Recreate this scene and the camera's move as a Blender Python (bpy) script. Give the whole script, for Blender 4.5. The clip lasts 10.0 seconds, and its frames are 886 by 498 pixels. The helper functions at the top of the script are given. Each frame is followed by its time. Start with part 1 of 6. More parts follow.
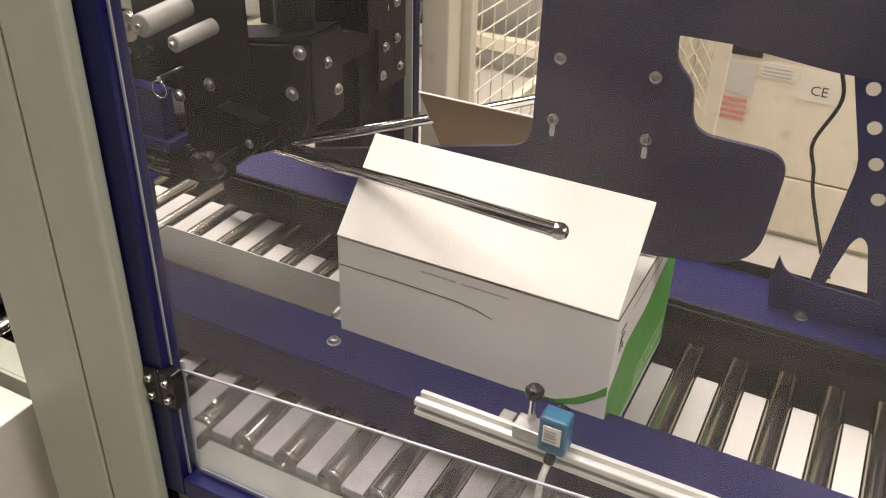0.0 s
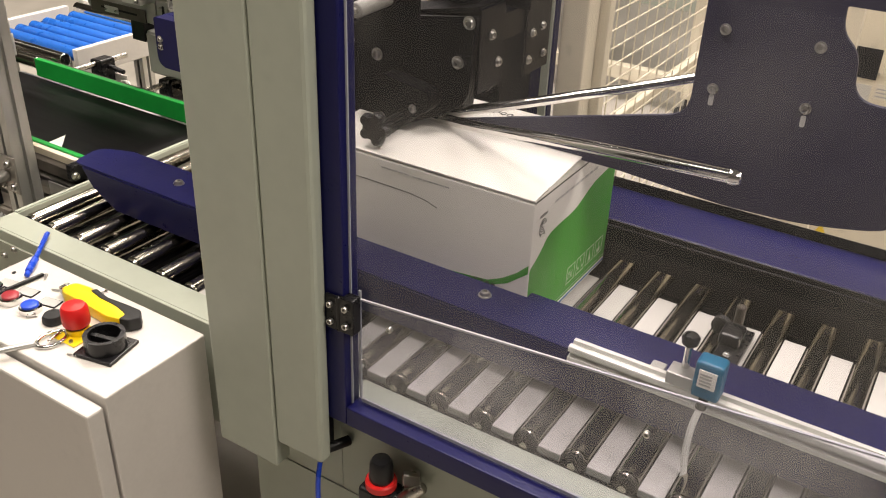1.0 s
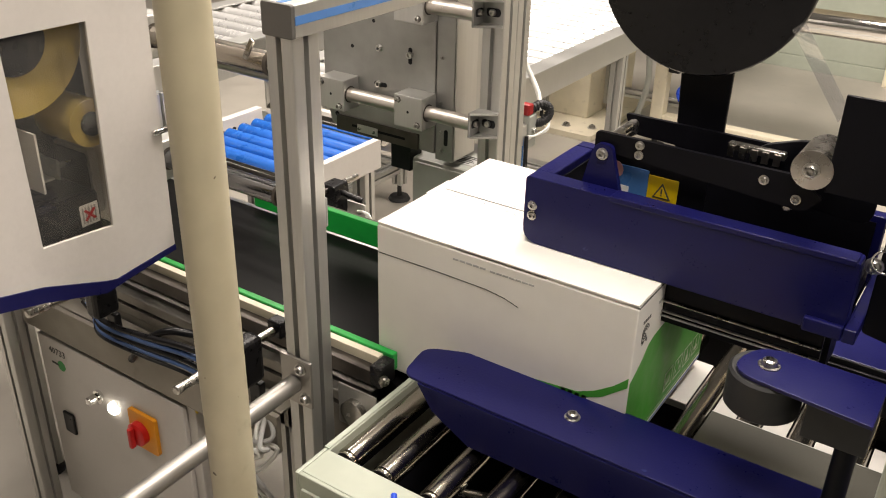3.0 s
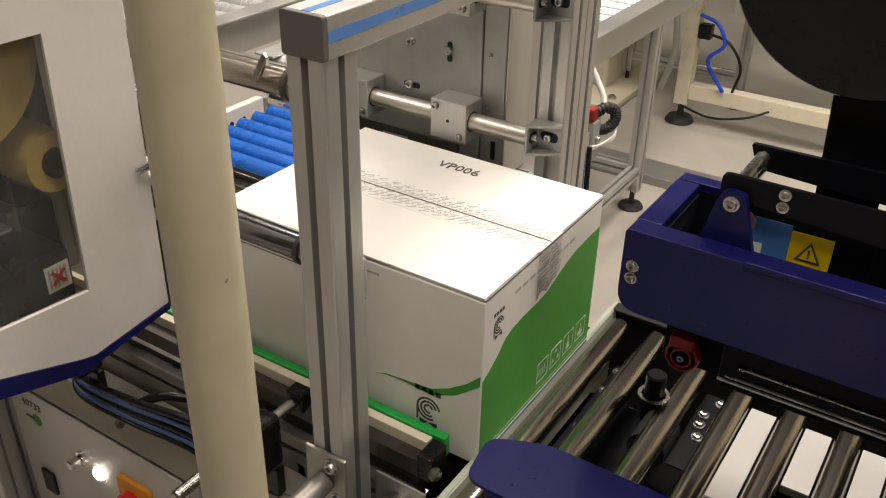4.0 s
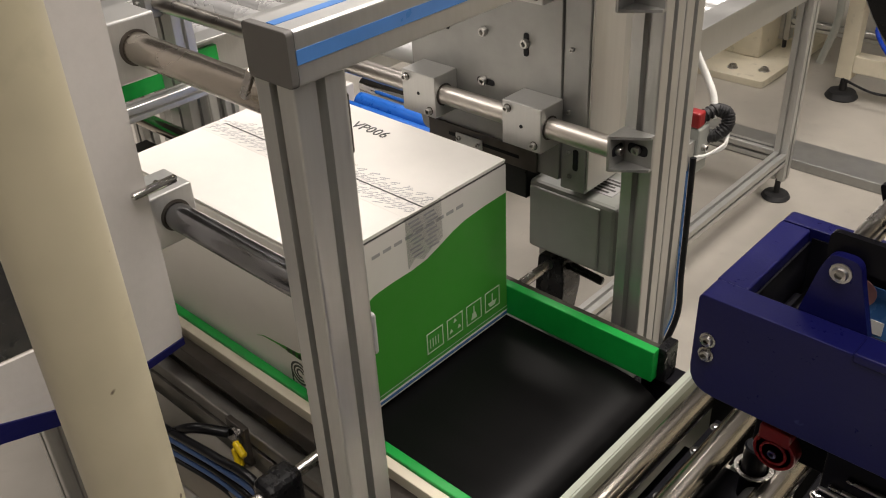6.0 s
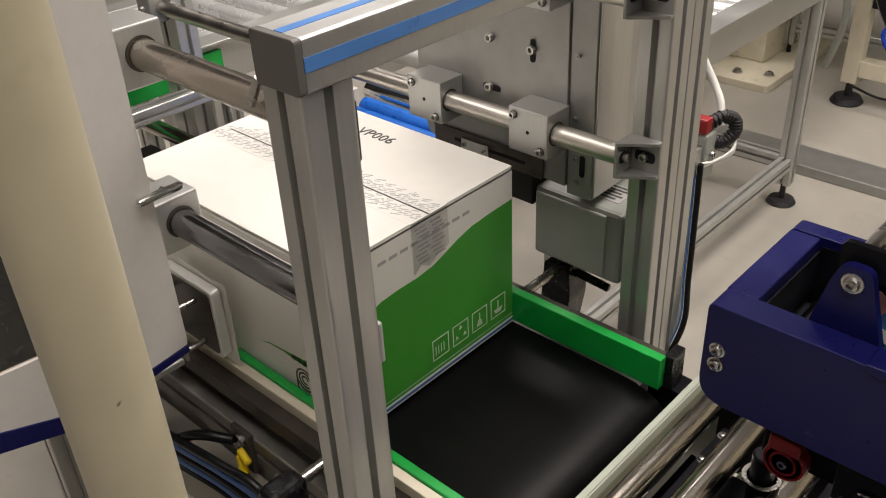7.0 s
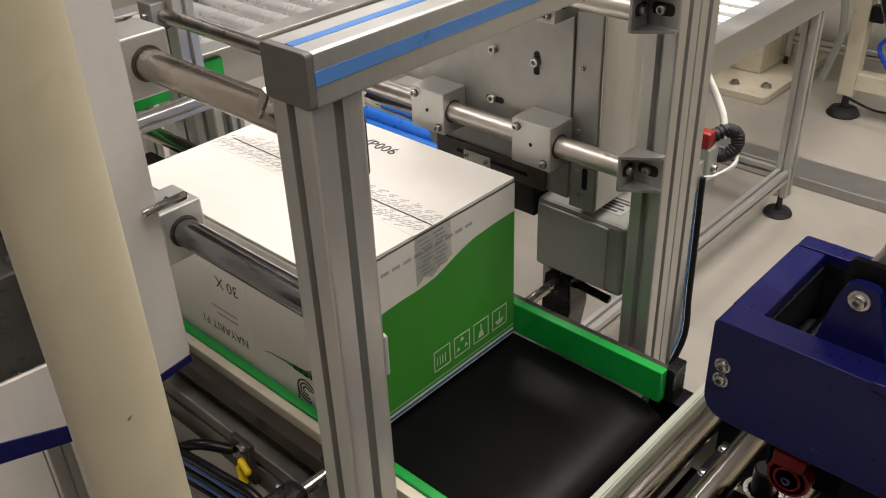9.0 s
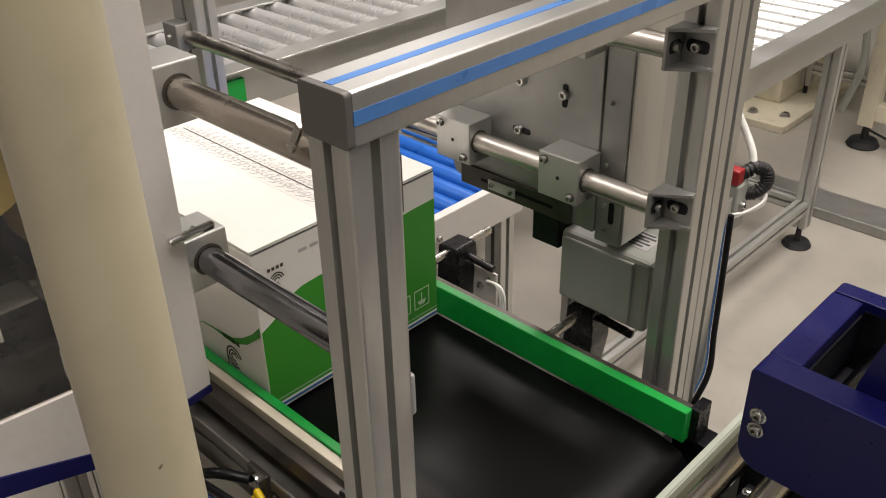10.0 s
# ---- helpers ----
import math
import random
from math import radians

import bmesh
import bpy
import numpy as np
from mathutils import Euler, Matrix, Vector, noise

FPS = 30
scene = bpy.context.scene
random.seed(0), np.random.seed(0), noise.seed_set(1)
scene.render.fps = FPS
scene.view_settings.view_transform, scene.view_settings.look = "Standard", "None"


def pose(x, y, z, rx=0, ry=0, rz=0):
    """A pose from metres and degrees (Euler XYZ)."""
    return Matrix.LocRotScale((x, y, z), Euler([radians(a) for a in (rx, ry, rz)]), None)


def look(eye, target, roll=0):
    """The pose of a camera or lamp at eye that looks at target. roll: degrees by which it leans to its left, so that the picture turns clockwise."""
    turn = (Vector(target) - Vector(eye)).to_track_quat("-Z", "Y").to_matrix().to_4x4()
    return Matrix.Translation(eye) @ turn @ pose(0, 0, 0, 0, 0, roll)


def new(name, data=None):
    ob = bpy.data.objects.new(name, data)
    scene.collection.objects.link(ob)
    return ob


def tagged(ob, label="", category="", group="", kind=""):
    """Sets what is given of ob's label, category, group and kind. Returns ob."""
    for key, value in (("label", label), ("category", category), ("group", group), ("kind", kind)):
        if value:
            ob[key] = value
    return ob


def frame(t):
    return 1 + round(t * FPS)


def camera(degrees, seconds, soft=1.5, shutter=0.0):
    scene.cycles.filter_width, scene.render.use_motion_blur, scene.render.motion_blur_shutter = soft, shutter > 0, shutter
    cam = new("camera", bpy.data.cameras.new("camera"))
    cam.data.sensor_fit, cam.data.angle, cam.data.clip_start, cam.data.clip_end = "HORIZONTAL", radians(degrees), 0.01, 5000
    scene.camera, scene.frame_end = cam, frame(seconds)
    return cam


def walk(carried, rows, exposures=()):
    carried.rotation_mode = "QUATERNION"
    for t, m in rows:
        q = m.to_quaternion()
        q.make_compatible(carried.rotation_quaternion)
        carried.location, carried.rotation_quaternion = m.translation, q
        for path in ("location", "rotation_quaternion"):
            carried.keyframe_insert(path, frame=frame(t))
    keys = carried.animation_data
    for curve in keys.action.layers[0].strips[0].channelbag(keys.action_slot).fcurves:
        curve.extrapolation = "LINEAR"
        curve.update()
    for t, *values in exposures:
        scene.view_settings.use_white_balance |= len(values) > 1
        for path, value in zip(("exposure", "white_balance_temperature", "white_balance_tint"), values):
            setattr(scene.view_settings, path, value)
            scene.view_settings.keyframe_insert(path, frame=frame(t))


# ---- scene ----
cam = camera(52.6, 10.0, 1.05)
PATH = [
    (0, (-0.01, 0.001, 1.487), (-0.771, 1.52, 0.431), 1.6),
    (0.5, (-0.007, -0.091, 1.434), (-0.864, 1.454, 0.497), 1.2),
    (1, (-0.062, -0.173, 1.421), (-0.968, 1.311, 0.433), 2.3),
    (1.5, (-0.262, -0.214, 1.404), (-1.097, 1.354, 0.485), 3.1),
    (1.6, (-0.31, -0.215, 1.403), (-1.147, 1.355, 0.49), 2.7),
    (2, (-0.5, -0.209, 1.401), (-1.36, 1.349, 0.489), 2.1),
    (2.5, (-0.717, -0.106, 1.396), (-1.668, 1.417, 0.516), 2.3),
    (2.7, (-0.795, -0.075, 1.406), (-1.79, 1.418, 0.522), 1.7),
    (3.8, (-1.114, 0.142, 1.394), (-2.023, 1.619, 0.399), 0.9),
    (4, (-1.147, 0.184, 1.389), (-2.08, 1.639, 0.382), 1.2),
    (4.5, (-1.183, 0.299, 1.38), (-2.229, 1.645, 0.334), 1.1),
    (5, (-1.179, 0.364, 1.37), (-2.301, 1.621, 0.293), -1.1),
    (5.5, (-1.168, 0.407, 1.369), (-2.329, 1.626, 0.288), -2.7),
    (7, (-1.177, 0.415, 1.37), (-2.357, 1.626, 0.301), -3.0),
    (7.5, (-1.178, 0.413, 1.371), (-2.353, 1.63, 0.303), -2.9),
    (8, (-1.18, 0.412, 1.371), (-2.35, 1.636, 0.306), -2.7),
    (8.5, (-1.184, 0.409, 1.374), (-2.357, 1.635, 0.315), -2.4),
    (9, (-1.186, 0.41, 1.375), (-2.362, 1.636, 0.319), -2.3),
    (9.5, (-1.185, 0.417, 1.374), (-2.371, 1.637, 0.323), -2.4),
    (10, (-1.212, 0.412, 1.385), (-2.417, 1.638, 0.363), -1.3),
]
walk(cam, [(t, look(eye, target, roll)) for t, eye, target, roll in PATH], [(0, 0.60, 6950, 10), (0.5, 0.28, 6950, 10), (1.0, 0.60, 6950, 10), (2.0, 0.62, 6900, 10), (2.4, 0.66, 6900, 10), (2.7, 0.62, 6900, 10), (3.8, 0.08, 6900, 10), (5.2, -0.16, 6600, 10), (7.0, -0.16, 6550, 10), (9, -0.16, 6550, 10), (10, -0.14, 6550, 10)])

# ---- light ----
world = bpy.data.worlds.new("hall")
world.use_nodes = True
world.node_tree.nodes["Background"].inputs["Color"].default_value = (0.9, 0.92, 1.0, 1)
world.node_tree.nodes["Background"].inputs["Strength"].default_value = 0.004
scene.world = world


def ceiling_lamp(x, y, z, sx, sy, power):
    """Fluorescent fitting under the hall's roof."""
    data = bpy.data.lights.new("fluorescent_light", "AREA")
    data.shape, data.size, data.size_y, data.energy, data.color = "RECTANGLE", sx, sy, power, (1.0, 0.92, 0.865)
    lamp = new("fluorescent_light", data)
    lamp.matrix_world = pose(x, y, z)


for lx, ly, power in ((-3.6, 0.2, 46), (-1.0, 0.2, 62), (1.6, 0.2, 66), (-3.6, 3.2, 118), (-1.2, 2.3, 118), (1.6, 3.0, 70)):
    ceiling_lamp(lx, ly, 3.6, 1.3, 1.3, power)


# ---- materials ----
def rgb(c):
    return (c[0], c[1], c[2], 1)


def material(name, color, rough=0.5, metal=0.0, vary=0.08, scale=40.0, bump=0.0, coat=0.0, streak=None, second=None, spots=0.0, spec=0.5, chips=None):
    """Painted, plastic or metal surface with fine grain, large uneven patches and relief."""
    m = bpy.data.materials.new(name)
    m.use_nodes = True
    t = m.node_tree
    n, k = t.nodes, t.links
    p = n["Principled BSDF"]
    p.inputs["Metallic"].default_value = metal
    p.inputs["Coat Weight"].default_value = coat
    p.inputs["Specular IOR Level"].default_value = spec
    co = n.new("ShaderNodeTexCoord")
    mp = n.new("ShaderNodeMapping")
    k.new(co.outputs["Object"], mp.inputs["Vector"])
    if streak:
        mp.inputs["Scale"].default_value = streak
    fine = n.new("ShaderNodeTexNoise")
    fine.inputs["Scale"].default_value, fine.inputs["Detail"].default_value = scale, 6
    k.new(mp.outputs["Vector"], fine.inputs["Vector"])
    big = n.new("ShaderNodeTexNoise")
    big.inputs["Scale"].default_value, big.inputs["Detail"].default_value = scale / 9, 3
    k.new(co.outputs["Object"], big.inputs["Vector"])
    add = n.new("ShaderNodeMath")
    add.operation = "ADD"
    k.new(fine.outputs["Fac"], add.inputs[0]), k.new(big.outputs["Fac"], add.inputs[1])
    ramp = n.new("ShaderNodeMapRange")
    ramp.inputs["From Min"].default_value, ramp.inputs["From Max"].default_value = 0.7, 1.3
    k.new(add.outputs[0], ramp.inputs["Value"])
    mix = n.new("ShaderNodeMix")
    mix.data_type = "RGBA"
    lo = second or tuple(max(0, c * (1 - vary)) for c in color)
    hi = tuple(min(1, c * (1 + vary)) for c in color)
    mix.inputs["A"].default_value, mix.inputs["B"].default_value = rgb(lo), rgb(hi)
    k.new(ramp.outputs["Result"], mix.inputs["Factor"])
    out = mix.outputs["Result"]
    if spots:
        sp = n.new("ShaderNodeTexNoise")
        sp.inputs["Scale"].default_value, sp.inputs["Detail"].default_value = 22, 8
        k.new(co.outputs["Object"], sp.inputs["Vector"])
        sr = n.new("ShaderNodeMapRange")
        sr.inputs["From Min"].default_value, sr.inputs["From Max"].default_value = 0.62, 0.72
        sr.inputs["To Max"].default_value = spots
        k.new(sp.outputs["Fac"], sr.inputs["Value"])
        m2 = n.new("ShaderNodeMix")
        m2.data_type = "RGBA"
        m2.inputs["B"].default_value = rgb(tuple(c * 0.45 for c in color))
        k.new(out, m2.inputs["A"]), k.new(sr.outputs["Result"], m2.inputs["Factor"])
        out = m2.outputs["Result"]
    if chips:
        ch = n.new("ShaderNodeTexNoise")
        ch.inputs["Scale"].default_value, ch.inputs["Detail"].default_value = 55, 2
        k.new(co.outputs["Object"], ch.inputs["Vector"])
        cr = n.new("ShaderNodeMapRange")
        cr.inputs["From Min"].default_value, cr.inputs["From Max"].default_value = 0.755, 0.775
        k.new(ch.outputs["Fac"], cr.inputs["Value"])
        m3 = n.new("ShaderNodeMix")
        m3.data_type = "RGBA"
        m3.inputs["B"].default_value = rgb(chips)
        k.new(out, m3.inputs["A"]), k.new(cr.outputs["Result"], m3.inputs["Factor"])
        out = m3.outputs["Result"]
    k.new(out, p.inputs["Base Color"])
    rr = n.new("ShaderNodeMapRange")
    rr.inputs["To Min"].default_value, rr.inputs["To Max"].default_value = max(0.02, rough * 0.8), min(1, rough * 1.2)
    k.new(add.outputs[0], rr.inputs["Value"])
    rr.inputs["From Min"].default_value, rr.inputs["From Max"].default_value = 0.7, 1.3
    k.new(rr.outputs["Result"], p.inputs["Roughness"])
    if bump:
        bp = n.new("ShaderNodeBump")
        bp.inputs["Strength"].default_value, bp.inputs["Distance"].default_value = bump, 0.002
        k.new(fine.outputs["Fac"], bp.inputs["Height"]), k.new(bp.outputs["Normal"], p.inputs["Normal"])
    return m


def glowing(name, color, strength):
    m = bpy.data.materials.new(name)
    m.use_nodes = True
    p = m.node_tree.nodes["Principled BSDF"]
    p.inputs["Base Color"].default_value = rgb(color)
    p.inputs["Emission Color"].default_value = rgb(color)
    p.inputs["Emission Strength"].default_value = strength
    return m


def clear(name, tint, rough, mirror, haze_most=0.06):
    """Thin acrylic sheet: mostly see-through, with a glossy surface and a faint haze."""
    m = bpy.data.materials.new(name)
    m.use_nodes = True
    n, k = m.node_tree.nodes, m.node_tree.links
    n.remove(n["Principled BSDF"])
    out = n["Material Output"]
    see = n.new("ShaderNodeBsdfTransparent")
    see.inputs["Color"].default_value = rgb(tint)
    gl = n.new("ShaderNodeBsdfGlossy")
    gl.inputs["Roughness"].default_value = rough
    haze = n.new("ShaderNodeBsdfDiffuse")
    haze.inputs["Color"].default_value = (0.7, 0.7, 0.68, 1)
    fr = n.new("ShaderNodeLayerWeight")
    fr.inputs["Blend"].default_value = 0.5
    pw = n.new("ShaderNodeMath")
    pw.operation, pw.inputs[1].default_value = "POWER", 4.0
    k.new(fr.outputs["Facing"], pw.inputs[0])
    mu = n.new("ShaderNodeMath")
    mu.operation = "MULTIPLY_ADD"
    mu.inputs[1].default_value, mu.inputs[2].default_value = mirror * 0.8, mirror * 0.04
    k.new(pw.outputs[0], mu.inputs[0])
    ns = n.new("ShaderNodeTexNoise")
    ns.inputs["Scale"].default_value, ns.inputs["Detail"].default_value = 6, 6
    co = n.new("ShaderNodeTexCoord")
    k.new(co.outputs["Object"], ns.inputs["Vector"])
    hz = n.new("ShaderNodeMapRange")
    hz.inputs["From Min"].default_value, hz.inputs["From Max"].default_value = 0.45, 0.75
    hz.inputs["To Min"].default_value, hz.inputs["To Max"].default_value = haze_most / 6, haze_most
    k.new(ns.outputs["Fac"], hz.inputs["Value"])
    m1, m2 = n.new("ShaderNodeMixShader"), n.new("ShaderNodeMixShader")
    k.new(hz.outputs["Result"], m1.inputs[0]), k.new(see.outputs[0], m1.inputs[1]), k.new(haze.outputs[0], m1.inputs[2])
    k.new(mu.outputs[0], m2.inputs[0]), k.new(m1.outputs[0], m2.inputs[1]), k.new(gl.outputs[0], m2.inputs[2])
    k.new(m2.outputs[0], out.inputs["Surface"])
    return m


BLUE = material("navy_paint", (0.0055, 0.006, 0.064), 0.34, vary=0.06, scale=260, bump=0.10, spec=0.28, chips=(0.03, 0.035, 0.11))
GREY = material("grey_green_paint", (0.365, 0.395, 0.33), 0.42, vary=0.05, scale=30, bump=0.05, spots=0.06)
WHITE = material("white_powder_coat", (0.56, 0.535, 0.505), 0.4, vary=0.03, scale=120, bump=0.08, spots=0.07)
POLE = material("chipped_cream_paint", (0.46, 0.415, 0.29), 0.42, vary=0.12, scale=14, spots=0.22, chips=(0.10, 0.07, 0.045))
CREAM = material("cream_paint", (0.67, 0.615, 0.48), 0.45, vary=0.06, scale=25, spots=0.35)
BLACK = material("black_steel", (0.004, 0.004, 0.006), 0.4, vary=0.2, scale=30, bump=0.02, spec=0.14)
PLASTIC = material("black_plastic", (0.008, 0.008, 0.009), 0.3, vary=0.2, scale=90, spec=0.3)
RUBBER = material("black_rubber", (0.012, 0.012, 0.013), 0.6, vary=0.25, scale=60)
BELT = material("black_belt", (0.0025, 0.0024, 0.0026), 0.38, vary=0.35, scale=14, streak=(0.25, 3, 1), bump=0.03, spec=0.13)
SILVER = material("bright_aluminium", (0.72, 0.72, 0.69), 0.35, 0.35, vary=0.05, scale=60)
GALV = material("galvanised_tube", (0.36, 0.345, 0.32), 0.45, 0.8, vary=0.06, scale=30)
STEEL = material("brushed_steel", (0.46, 0.44, 0.41), 0.27, 1.0, vary=0.08, scale=50)
ROLLER = material("ground_steel_roller", (0.43, 0.40, 0.35), 0.16, 1.0, vary=0.05, scale=25, streak=(3, 0.08, 3))
ROLLERX = material("zinc_roller", (0.68, 0.68, 0.67), 0.3, 0.55, vary=0.05, scale=20)
CHROME = material("polished_steel", (0.75, 0.74, 0.72), 0.1, 1.0, vary=0.08, scale=70)
ALU = material("anodised_aluminium", (0.50, 0.50, 0.48), 0.38, 0.75, vary=0.06, scale=60, streak=(4, 4, 0.3))
ALUPLATE = material("milled_aluminium", (0.34, 0.34, 0.325), 0.45, 0.7, vary=0.14, scale=24, bump=0.03)
ZINC = material("zinc_bolt", (0.50, 0.49, 0.47), 0.3, 1.0, vary=0.2, scale=120)
GREEN = material("green_plastic", (0.005, 0.30, 0.045), 0.35, vary=0.1, scale=50)
CARD = material("white_cardboard", (0.78, 0.76, 0.71), 0.62, vary=0.025, scale=35, bump=0.06)
PRINTGREEN = material("green_print", (0.05, 0.30, 0.03), 0.55, vary=0.05, scale=40)
DARKPRINT = material("dark_print", (0.06, 0.06, 0.055), 0.6, vary=0.2, scale=60)
PALEPRINT = material("pale_print", (0.50, 0.62, 0.45), 0.6)
GREYPRINT = material("grey_print", (0.40, 0.40, 0.39), 0.6)
BLUEPRINT = material("blue_print", (0.03, 0.12, 0.35), 0.5)
BLUEROLL = material("blue_roller", (0.01, 0.10, 0.42), 0.3, vary=0.12, scale=40)
BLUESTRIP = material("blue_strip", (0.07, 0.20, 0.50), 0.28, vary=0.12, scale=30)
REDP = material("red_plastic", (0.55, 0.012, 0.012), 0.35)
YELLOW = material("yellow_plastic", (0.75, 0.52, 0.01), 0.35)
ORANGE = material("orange_plastic", (0.75, 0.30, 0.01), 0.4)
BLUEP = material("blue_plastic", (0.01, 0.06, 0.55), 0.3)
TEAL = material("teal_plastic", (0.008, 0.12, 0.23), 0.4)
TRAY = material("white_tray", (0.47, 0.457, 0.435), 0.5, vary=0.03)
FLOORM = material("concrete_floor", (0.38, 0.355, 0.31), 0.4, vary=0.12, scale=7, bump=0.02, spots=0.12)
# Unseen walls and roof, kept dark to cut bounced and mirrored light
WALLM = material("hall_wall", (0.20, 0.187, 0.165), 0.7, vary=0.05, scale=6)
CEILM = material("dark_roof_sheet", (0.13, 0.125, 0.115), 0.7, vary=0.08, scale=5)
FILM = clear("tape_film", (0.94, 0.94, 0.94), 0.12, 0.9)
TAPE = material("packing_tape", (0.62, 0.60, 0.56), 0.22, vary=0.05)
ROLLTAPE = material("label_reel", (0.72, 0.55, 0.16), 0.5, vary=0.1, scale=60)
GEAR = material("grey_gearbox", (0.30, 0.31, 0.28), 0.45, vary=0.06)
WHITEHOSE = material("pale_hose", (0.70, 0.70, 0.66), 0.4)
PAPER = material("white_paper", (0.82, 0.81, 0.78), 0.6)
OILY = material("oily_dark_metal", (0.075, 0.065, 0.055), 0.35, 0.5, vary=0.35, scale=30)
# Near-black steel: shade in holes, slots and shaded parts is put into this colour
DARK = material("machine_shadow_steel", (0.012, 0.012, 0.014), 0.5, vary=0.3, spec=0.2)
LIT = glowing("lit_button", (1.0, 0.95, 0.85), 6.0)
ACRYL = clear("acrylic", (0.93, 0.93, 0.95), 0.02, 0.7)
# Stronger haze imitates the milky reflection on the lower sheet
HAZY = clear("hazy_acrylic", (0.90, 0.90, 0.93), 0.03, 0.7, 0.26)
ACRYLEDGE = material("acrylic_edge", (0.36, 0.37, 0.41), 0.6, vary=0.04, spec=0.2)
SMOKE = clear("smoked_window", (0.82, 0.80, 0.76), 0.03, 0.6)


# ---- building blocks ----
def part(name, bm, mat, parent=None, label="", smooth=False, kind=""):
    me = bpy.data.meshes.new(name)
    bmesh.ops.recalc_face_normals(bm, faces=bm.faces)
    bm.to_mesh(me)
    bm.free()
    me.materials.append(mat)
    if smooth:
        for poly in me.polygons:
            poly.use_smooth = True
        me.set_sharp_from_angle(angle=radians(40))
    ob = new(name, me)
    ob.parent = parent
    return tagged(ob, label=label, kind=kind)


def thing(name, label, category, group="", at=(0, 0, 0), kind=""):
    ob = new(name)
    ob.location = at
    return tagged(ob, label, category, group, kind)


def block(lo, hi, bevel=0.0015, seg=2):
    bm = bmesh.new()
    bmesh.ops.create_cube(bm, size=1)
    c = [(a + b) / 2 for a, b in zip(lo, hi)]
    d = [abs(b - a) for a, b in zip(lo, hi)]
    bmesh.ops.scale(bm, vec=d, verts=bm.verts)
    bmesh.ops.translate(bm, vec=c, verts=bm.verts)
    if bevel:
        bmesh.ops.bevel(bm, geom=bm.edges[:], offset=min(bevel, min(d) * 0.45), segments=seg, affect="EDGES", profile=0.5)
    return bm


def turned(points, center, axis="z", seg=28):
    """A lathe: (radius, height) points turned round an axis through center."""
    bm = bmesh.new()
    rings = []
    for r, h in points:
        ring = []
        for i in range(seg):
            a = 2 * math.pi * i / seg
            v = (r * math.cos(a), r * math.sin(a), h)
            v = {"z": v, "x": (v[2], v[0], v[1]), "y": (v[0], v[2], v[1])}[axis]
            ring.append(bm.verts.new([v[j] + center[j] for j in range(3)]))
        rings.append(ring)
    for a, b in zip(rings, rings[1:]):
        for i in range(seg):
            bm.faces.new((a[i], a[(i + 1) % seg], b[(i + 1) % seg], b[i]))
    bm.faces.new(rings[0]), bm.faces.new(rings[-1])
    return bm


def rod(a, b, r, seg=20, bevel=0.002):
    """A round bar from a to b with slightly rounded ends."""
    a, b = Vector(a), Vector(b)
    length = (b - a).length
    bv = min(bevel, r * 0.5, length * 0.3)
    bm = turned([(r - bv, 0), (r, bv), (r, length - bv), (r - bv, length)], (0, 0, 0), "z", seg)
    turn = (b - a).to_track_quat("Z", "Y").to_matrix().to_4x4()
    bmesh.ops.transform(bm, matrix=Matrix.Translation(a) @ turn, verts=bm.verts)
    return bm


def pipe(points, r, seg=10, steps=8):
    """A bent hose or wire through points (Catmull-Rom)."""
    pts = [Vector(p) for p in points]
    ext = [2 * pts[0] - pts[1]] + pts + [2 * pts[-1] - pts[-2]]
    path = []
    for i in range(1, len(ext) - 2):
        p0, p1, p2, p3 = ext[i - 1:i + 3]
        for s in range(steps):
            u = s / steps
            path.append(0.5 * (2 * p1 + (p2 - p0) * u + (2 * p0 - 5 * p1 + 4 * p2 - p3) * u * u + (3 * p1 - p0 - 3 * p2 + p3) * u ** 3))
    path.append(pts[-1])
    bm = bmesh.new()
    rings, side = [], None
    for i, p in enumerate(path):
        d = (path[min(i + 1, len(path) - 1)] - path[max(i - 1, 0)]).normalized()
        if side is None:
            side = d.orthogonal().normalized()
        side = (side - d * side.dot(d)).normalized()
        up = d.cross(side)
        rings.append([bm.verts.new(p + r * (math.cos(2 * math.pi * j / seg) * side + math.sin(2 * math.pi * j / seg) * up)) for j in range(seg)])
    for a, b in zip(rings, rings[1:]):
        for j in range(seg):
            bm.faces.new((a[j], a[(j + 1) % seg], b[(j + 1) % seg], b[j]))
    bm.faces.new(rings[0]), bm.faces.new(rings[-1])
    return bm


def prism(outline, lo, hi, axis="y", bevel=0.0):
    """A plate: an outline in the two other axes, extruded from lo to hi along axis."""
    bm = bmesh.new()
    def put(u, v, w):
        return {"x": (w, u, v), "y": (u, w, v), "z": (u, v, w)}[axis]
    a = [bm.verts.new(put(u, v, lo)) for u, v in outline]
    b = [bm.verts.new(put(u, v, hi)) for u, v in outline]
    n = len(outline)
    bm.faces.new(a), bm.faces.new(b)
    for i in range(n):
        bm.faces.new((a[i], a[(i + 1) % n], b[(i + 1) % n], b[i]))
    if bevel:
        bmesh.ops.recalc_face_normals(bm, faces=bm.faces)
        bmesh.ops.bevel(bm, geom=bm.edges[:], offset=bevel, segments=2, affect="EDGES", profile=0.5)
    return bm


